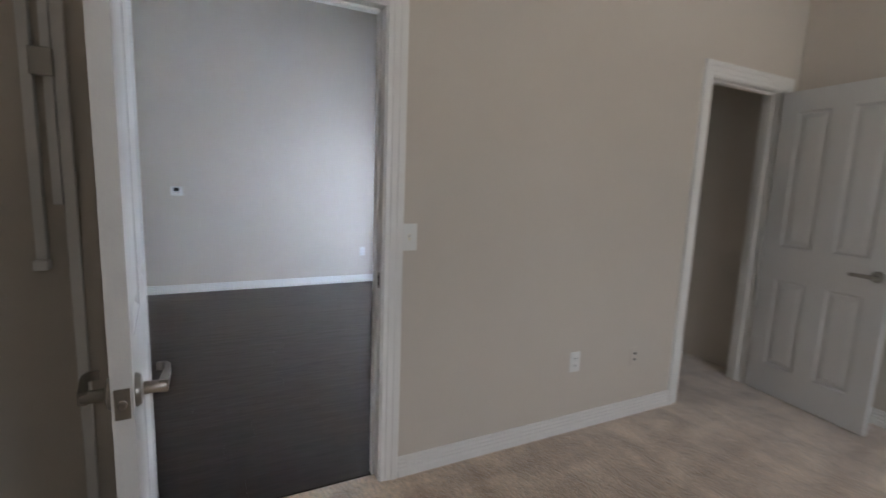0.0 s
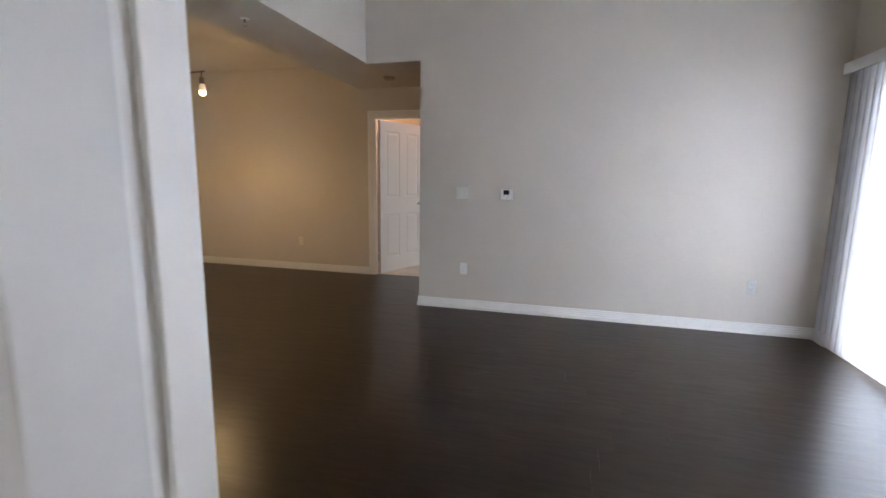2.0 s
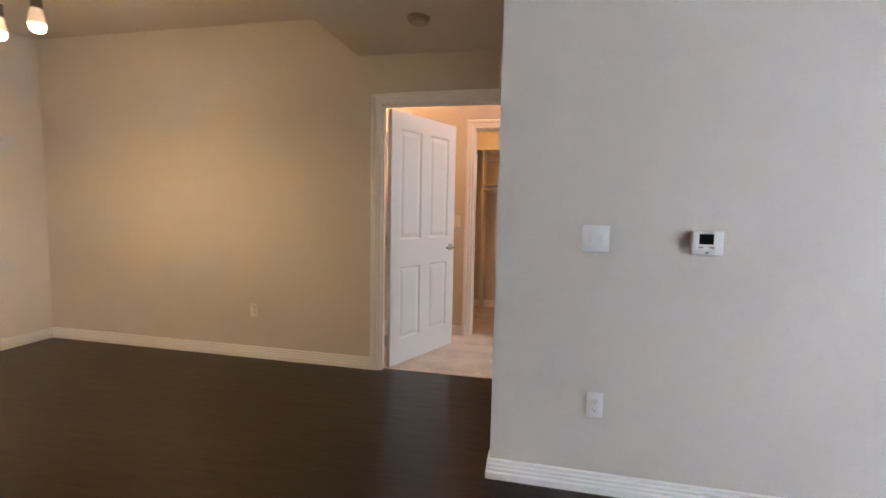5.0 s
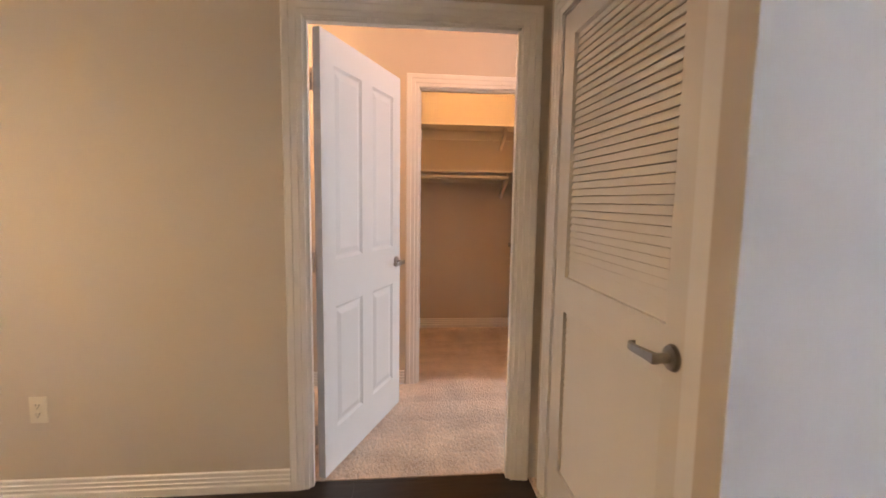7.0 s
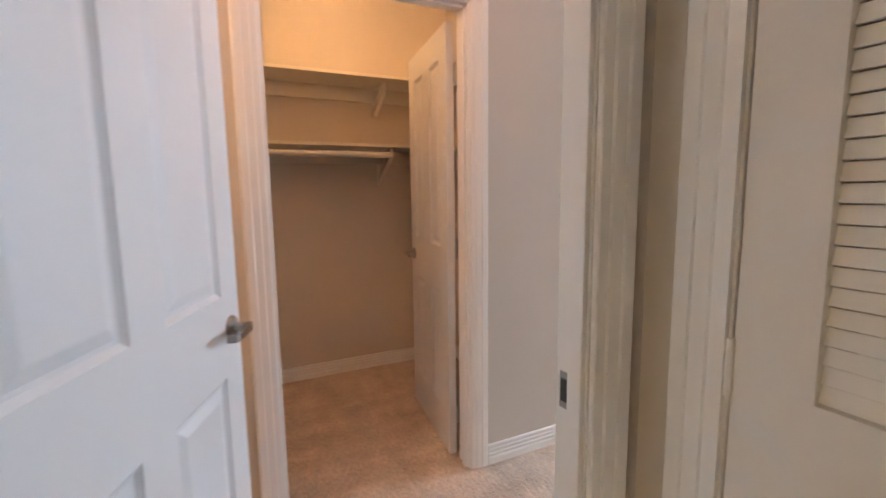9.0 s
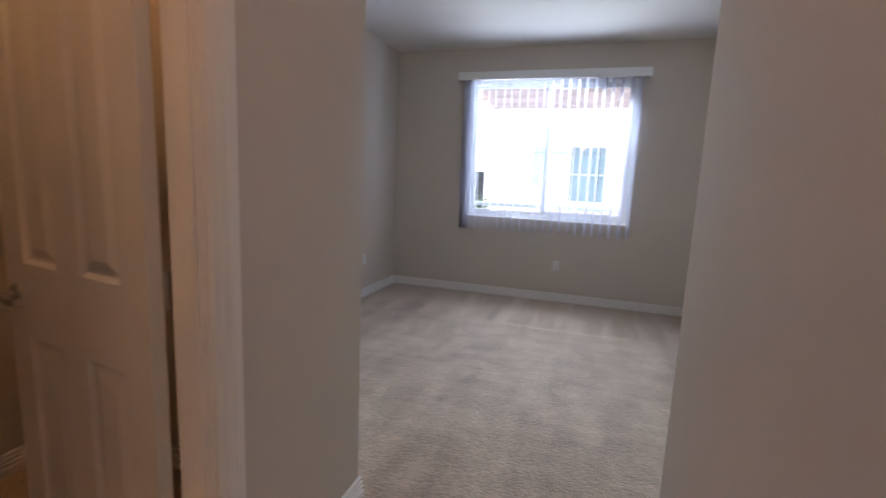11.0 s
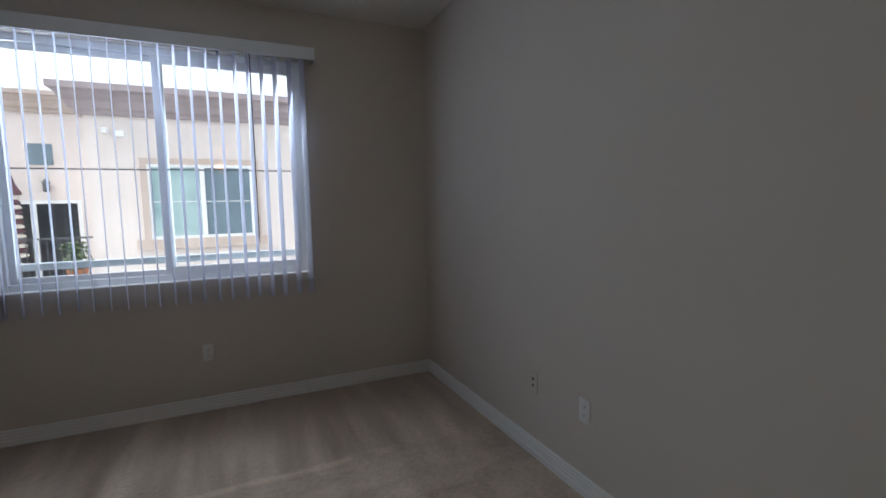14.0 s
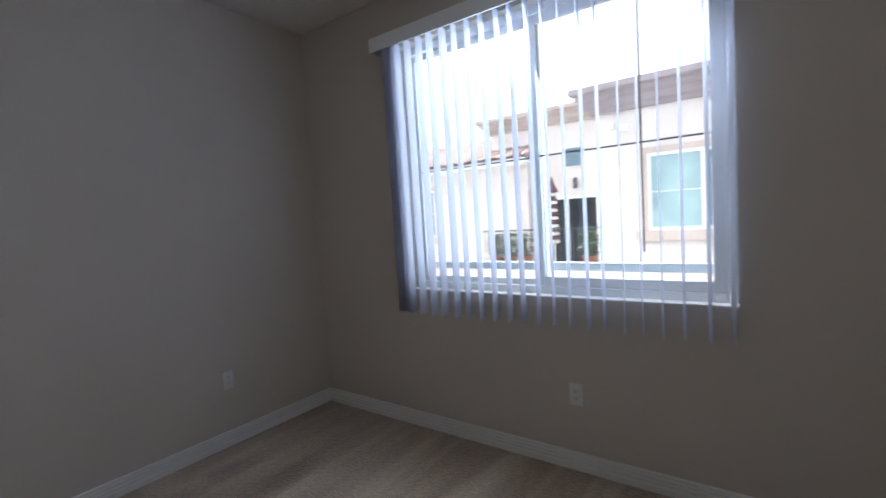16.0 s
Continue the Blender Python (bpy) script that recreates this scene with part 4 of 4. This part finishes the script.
def bracket(parent, x, drop, reach):
    bm = boxes((x - 0.011, x + 0.011, -0.022, -0.018, -drop, -0.001), (x - 0.011, x + 0.011, -reach, -0.018, -0.010, -0.001))
    v = [bm.verts.new(p) for p in ((x - 0.013, -reach + 0.03, -0.010), (x - 0.013, -reach, -0.010), (x - 0.013, -reach, -0.055), (x - 0.013, -0.022, -drop), (x - 0.013, -0.022, -drop + 0.05),
                                   (x + 0.013, -reach + 0.03, -0.010), (x + 0.013, -reach, -0.010), (x + 0.013, -reach, -0.055), (x + 0.013, -0.022, -drop), (x + 0.013, -0.022, -drop + 0.05))]
    bm.faces.new(v[:5])
    bm.faces.new(v[:4:-1])
    for i in range(5):
        j = (i + 1) % 5
        bm.faces.new((v[i], v[j], v[5 + j], v[5 + i]))
    part("bracket", bm, SHELF, parent)


bracket(shelf, 0.405, 0.24, 0.30)
bracket(top_shelf, 0.39, 0.19, 0.24)
divider = empty("closet_divider", pose(-0.545, 3.82, 0), "white upright shelf divider panel", "panel")
part("board", rounded(boxes((-0.009, 0.009, -0.345, 0, 0.002, 1.985)), 0.001, 1), SHELF, divider)

# ---- bracket on the shaded wall ----
rack = empty("wall_rack", pose(0.752, -4.04, 1.60), "white folded metal rack arm on the shaded wall", "rack")
part("arm", rounded(boxes((-0.028, 0.0, -0.03, 0.0, -0.53, 0.50)), 0.002, 1), TRIM, rack)
part("arm", rounded(boxes((0.022, 0.046, -0.022, 0.0, -0.36, 0.48)), 0.002, 1), TRIM, rack)
part("pivot", rounded(boxes((-0.006, 0.05, -0.036, -0.004, 0.02, 0.10)), 0.002, 1), BRONZE, rack)
part("foot", rounded(boxes((-0.032, 0.004, -0.05, 0.0, -0.56, -0.53)), 0.002, 1), TRIM, rack)

setting("trim_wall_edge", rounded(boxes((0.800, 0.832, -4.058, -4.04, 0.0, 2.12)), 0.003, 1), TRIM, "white vertical trim strip on the shaded wall", "trim")

# ---- unseen ceiling fittings, added for the vestibule, closet and dressing lamps ----
for x, y, z in ((-0.12, 1.95, HV), (0.0, 3.0, H1 - 0.0), (-1.6, 1.9, HV)):
    e = empty("ceiling_light", pose(x, y, z), "small white ceiling light rim, unseen and assumed", "ceiling light", "ceiling lights")
    part("rim", turned(bmesh.new(), [(0.09, 0), (0.09, -0.01), (0.075, -0.014)], 28), TRIM, e, smooth=True)


# ---- outside ----
setting("ground", boxes((-400, 400, -400, 400, -3.3, -3.2)), GROUND, "pale paved courtyard ground", "ground")


def far_window(parent, y0, y1, z0, z1, x):
    ym, zm = (y0 + y1) / 2, (z0 + z1) / 2
    xf, xb = x - 0.045, x - 0.001
    fr = part("window", boxes((xf, xb, y0, y0 + 0.07, z0, z1), (xf, xb, y1 - 0.07, y1, z0, z1), (xf, xb, y0 + 0.07, y1 - 0.07, z0, z0 + 0.07), (xf, xb, y0 + 0.07, y1 - 0.07, z1 - 0.07, z1), (xf, xb, ym - 0.05, ym + 0.05, z0 + 0.07, z1 - 0.07)), VINYL, parent, "white sliding window")
    part("pane", boxes((x - 0.014, x - 0.004, y0 + 0.07, ym - 0.05, z0 + 0.07, z1 - 0.07)), FARGLASS, fr, "dark insect-screened pane")
    part("pane", boxes((x - 0.018, x - 0.004, ym + 0.05, y1 - 0.07, z0 + 0.07, z1 - 0.07)), CURTAIN, fr, "pane with pale blue curtain behind")
    part("glazing_bar", boxes((x - 0.030, x - 0.016, y0 + 0.07, ym - 0.05, zm - 0.01, zm + 0.01), (x - 0.030, x - 0.019, ym + 0.05, y1 - 0.07, zm - 0.01, zm + 0.01)), VINYL, fr)
    part("surround", boxes((x - 0.06, x, y0 - 0.13, y0 - 0.001, z0, z1 + 0.13), (x - 0.06, x, y1 + 0.001, y1 + 0.13, z0, z1 + 0.13), (x - 0.06, x, y0 - 0.001, y1 + 0.001, z1 + 0.001, z1 + 0.13), (x - 0.10, x, y0 - 0.28, y1 + 0.28, z0 - 0.22, z0 - 0.001)), SURROUND, parent, "tan stucco window surround")


CORN = [(0, 0), (0.10, 0.0), (0.12, 0.06), (0.20, 0.10), (0.24, 0.20), (0.34, 0.26), (0.36, 0.34), (0.46, 0.36), (0.46, 0.46), (0, 0.46)]
nb = empty("neighbor_building", pose(13.28, 0, 0), "pale pink stucco apartment building with mauve cornice", "building")
part("wall", boxes((0.0, 6.0, -9.0, 4.46, -3.25, 3.5)), STUCCO, nb)
bm = bmesh.new()
sweep(bm, [(3.0, 4.46), (0, 4.46), (0, -9.0)], [(-o, h * 1.25 + 3.44) for o, h in CORN], lambda u, v, h: (u, v, h))
part("cornice", bm, CORNICE, nb, "mauve moulded cornice")
part("roof", boxes((0.001, 6.0, -9.0, 4.459, 3.5, 3.98)), CORNICE, nb)
far_window(nb, 1.23, 3.38, 0.77, 2.44, 0.0)
far_window(nb, -5.2, -3.2, 0.75, 2.40, 0.0)
far_window(nb, 1.20, 3.34, -2.2, -0.7, 0.0)
part("flood_light", rounded(boxes((-0.22, 0.0, 4.02, 4.12, 3.05, 3.17), (-0.30, -0.12, 3.70, 3.86, 2.98, 3.10)), 0.01, 1), VINYL, nb, "white wall flood light")

wing = empty("neighbor_wing", pose(15.5, 0, 0), "recessed pale stucco wing with a balcony door", "building")
part("wall", boxes((0.0, 5.0, 4.47, 8.5, -3.25, 3.95)), STUCCO, wing)
bm = bmesh.new()
sweep(bm, [(3.0, 8.5), (0, 8.5), (0, 4.47)], [(-o * 0.8, h + 3.82) for o, h in CORN], lambda u, v, h: (u, v, h))
part("cornice", bm, CORNICE_TAN, wing, "tan moulded cornice")
part("vent", boxes((-0.03, 0.0, 5.62, 6.10, 2.58, 3.08)), FARGLASS, wing, "small square grey-blue window")
slider = part("door", boxes((-0.03, 0.02, 5.14, 5.22, -0.2, 1.72), (-0.03, 0.02, 6.97, 7.05, -0.2, 1.72), (-0.03, 0.02, 5.22, 6.97, 1.64, 1.72), (-0.03, 0.02, 6.03, 6.15, -0.2, 1.64)), VINYL, wing, "white framed sliding door")
for a, b in ((5.22, 6.03), (6.15, 6.97)):
    part("pane", boxes((-0.015, -0.002, a, b, -0.2, 1.64)), DARKGLASS, slider, "dark glass")
part("wall_lamp", turned(bmesh.new(), [(0.03, 1.92), (0.07, 1.95), (0.06, 2.12), (0.09, 2.14), (0.02, 2.24)], 10, Matrix.Translation((-0.10, 5.78, 0))), RAIL, wing, "dark wall lantern")
part("balcony", boxes((-1.9, 0.0, 4.47, 7.9, -0.42, -0.2)), STUCCO, wing, "stucco balcony slab")


def balcony_rail(parent, x, y0, y1, z0, z1, count):
    rail = part("balcony_rail", boxes((x - 0.02, x + 0.02, y0, y1, z1 - 0.04, z1), (x - 0.02, x + 0.02, y0, y1, z0 + 0.10, z0 + 0.13)), RAIL, parent, "dark metal balcony rail")
    me = mesh_of("baluster", boxes((-0.008, 0.008, -0.008, 0.008, z0, z1 - 0.04)), RAIL)
    for i in range(count):
        b = new("baluster", me)
        b.parent = rail
        b.location = (x, y0 + 0.04 + i * (y1 - y0 - 0.08) / (count - 1), 0)


balcony_rail(wing, -1.88, 4.49, 7.85, -0.2, 0.88, 29)
part("balcony", boxes((-1.2, 0.0, -3.4, 0.38, -0.42, -0.2)), STUCCO, nb, "stucco balcony slab")
balcony_rail(nb, -1.18, -3.35, 0.34, -0.2, 0.82, 31)

# closed striped parasol on the balcony
par = empty("parasol", pose(14.6, 6.15, -0.2), "closed striped maroon and cream parasol", "parasol")
part("pole", tube(bmesh.new(), [(0, 0, 0.03), (0, 0, 2.35)], 0.022, 10), VINYL, par)
part("base", turned(bmesh.new(), [(0.24, 0), (0.24, 0.04), (0.06, 0.07)], 20), RAIL, par)
for i in range(13):
    z = 0.62 + i * 0.108
    r0, r1 = 0.16 - 0.005 * i, 0.10 - 0.003 * i
    part("canopy", turned(bmesh.new(), [(r1, z), (r0 + 0.02, z + 0.03), (r0, z + 0.08), (r1, z + 0.107)], 14), CANVAS_D if i % 2 else CANVAS_L, par, "maroon stripe" if i % 2 else "cream stripe")
part("tip", turned(bmesh.new(), [(0.15, 2.03), (0.15, 2.08), (0.06, 2.26), (0.012, 2.46)], 14), CANVAS_D, par, "maroon canvas tip")


def planter(y, n):
    e = empty("potted_plant", pose(13.95, y, -0.2), "leafy green plant in a terracotta pot", "plant", "balcony plants")
    part("pot", turned(bmesh.new(), [(0.14, 0), (0.19, 0.30), (0.21, 0.30), (0.21, 0.35)], 18), TERRACOTTA, e)
    r = random.Random(n)
    bm = bmesh.new()
    for _ in range(220):
        a, rad, z = r.uniform(0, 6.28), r.uniform(0, 0.34), r.uniform(0.34, 0.95)
        rad *= 1.1 - abs(z - 0.62) * 1.4
        c = Vector((rad * math.cos(a), rad * math.sin(a), z))
        q = Euler((r.uniform(-1, 1), r.uniform(-1, 1), r.uniform(0, 6.28))).to_matrix()
        bm.faces.new([bm.verts.new(c + q @ Vector(p)) for p in ((-0.03, 0, 0), (0, -0.07, 0.01), (0.03, 0, 0), (0, 0.07, -0.01))])
    part("foliage", bm, LEAF, e, kind="stuff")


for k, y in enumerate((4.95, 6.75, 7.2, 7.6)):
    planter(y, k)

# tiled house further along
house = empty("tiled_house", pose(16.0, 12.5, 0), "cream house with a clay tile roof", "house")
part("wall", boxes((-0.95, 6.0, -5.4, 5.0, -3.25, 2.86)), STUCCO, house)
far_window(house, -1.95, -0.45, 0.65, 2.25, -0.95)
roof = part("roof", boxes((-1.45, -0.95, -5.6, 5.4, 2.76, 2.90)), VINYL, house, "white eave board")
bm = bmesh.new()
for k in range(6):
    a = math.pi * k / 6
    b = math.pi * (k + 1) / 6
    bm.faces.new([bm.verts.new(p) for p in ((0, 0.14 * math.cos(a), 0.09 * math.sin(a)), (0, 0.14 * math.cos(b), 0.09 * math.sin(b)), (0.44, 0.12 * math.cos(b), 0.08 * math.sin(b)), (0.44, 0.12 * math.cos(a), 0.08 * math.sin(a)))])
tile_mesh = mesh_of("roof_tile", bm, TILE)
slope = radians(21)
bm = bmesh.new()
top_z = 2.91 + 2.95 * math.tan(slope)
v = [bm.verts.new(p) for p in ((-1.45, -5.6, 2.91), (1.5, -5.6, top_z), (1.5, 5.4, top_z), (-1.45, 5.4, 2.91), (1.5, -5.6, 2.88), (1.5, 5.4, 2.88))]
for f in ((0, 1, 2, 3), (0, 4, 1), (3, 2, 5), (1, 4, 5, 2), (0, 3, 5, 4)):
    bm.faces.new([v[k] for k in f])
part("roof_deck", bm, TILE, house)
for i in range(7):
    for j in range(38):
        t = new("roof_tile", tile_mesh)
        t.parent = roof
        t.matrix_local = pose(-1.47 + i * 0.42 * math.cos(slope), -5.5 + j * 0.288, 2.92 + i * 0.42 * math.sin(slope), 0, -math.degrees(slope), 0)

# ---- floor planks ----
rng = random.Random(11)
meshes = {}
row_h, long = 0.18, 1.22
y = -3.975
while y < 1.268:
    y2 = min(y + row_h, 1.268)
    x = -4.24 - rng.uniform(0, long)
    while x < 3.47:
        a, b = max(x, -4.24), min(x + long, 3.468)
        if b - a > 0.02:
            key = (round(b - a, 4), round(y2 - y, 4))
            if key not in meshes:
                meshes[key] = mesh_of("plank", boxes((0.0, key[0] - 0.0003, 0.0, key[1], -0.010, 0.0)), PLANK)
            p = new("plank", meshes[key])
            p.parent = floor
            p.location = (a, y, 0.0)
            p.rotation_euler = (rng.uniform(-0.0025, 0.0025), rng.uniform(-0.0004, 0.0004), 0)
        x += long
    y = y2
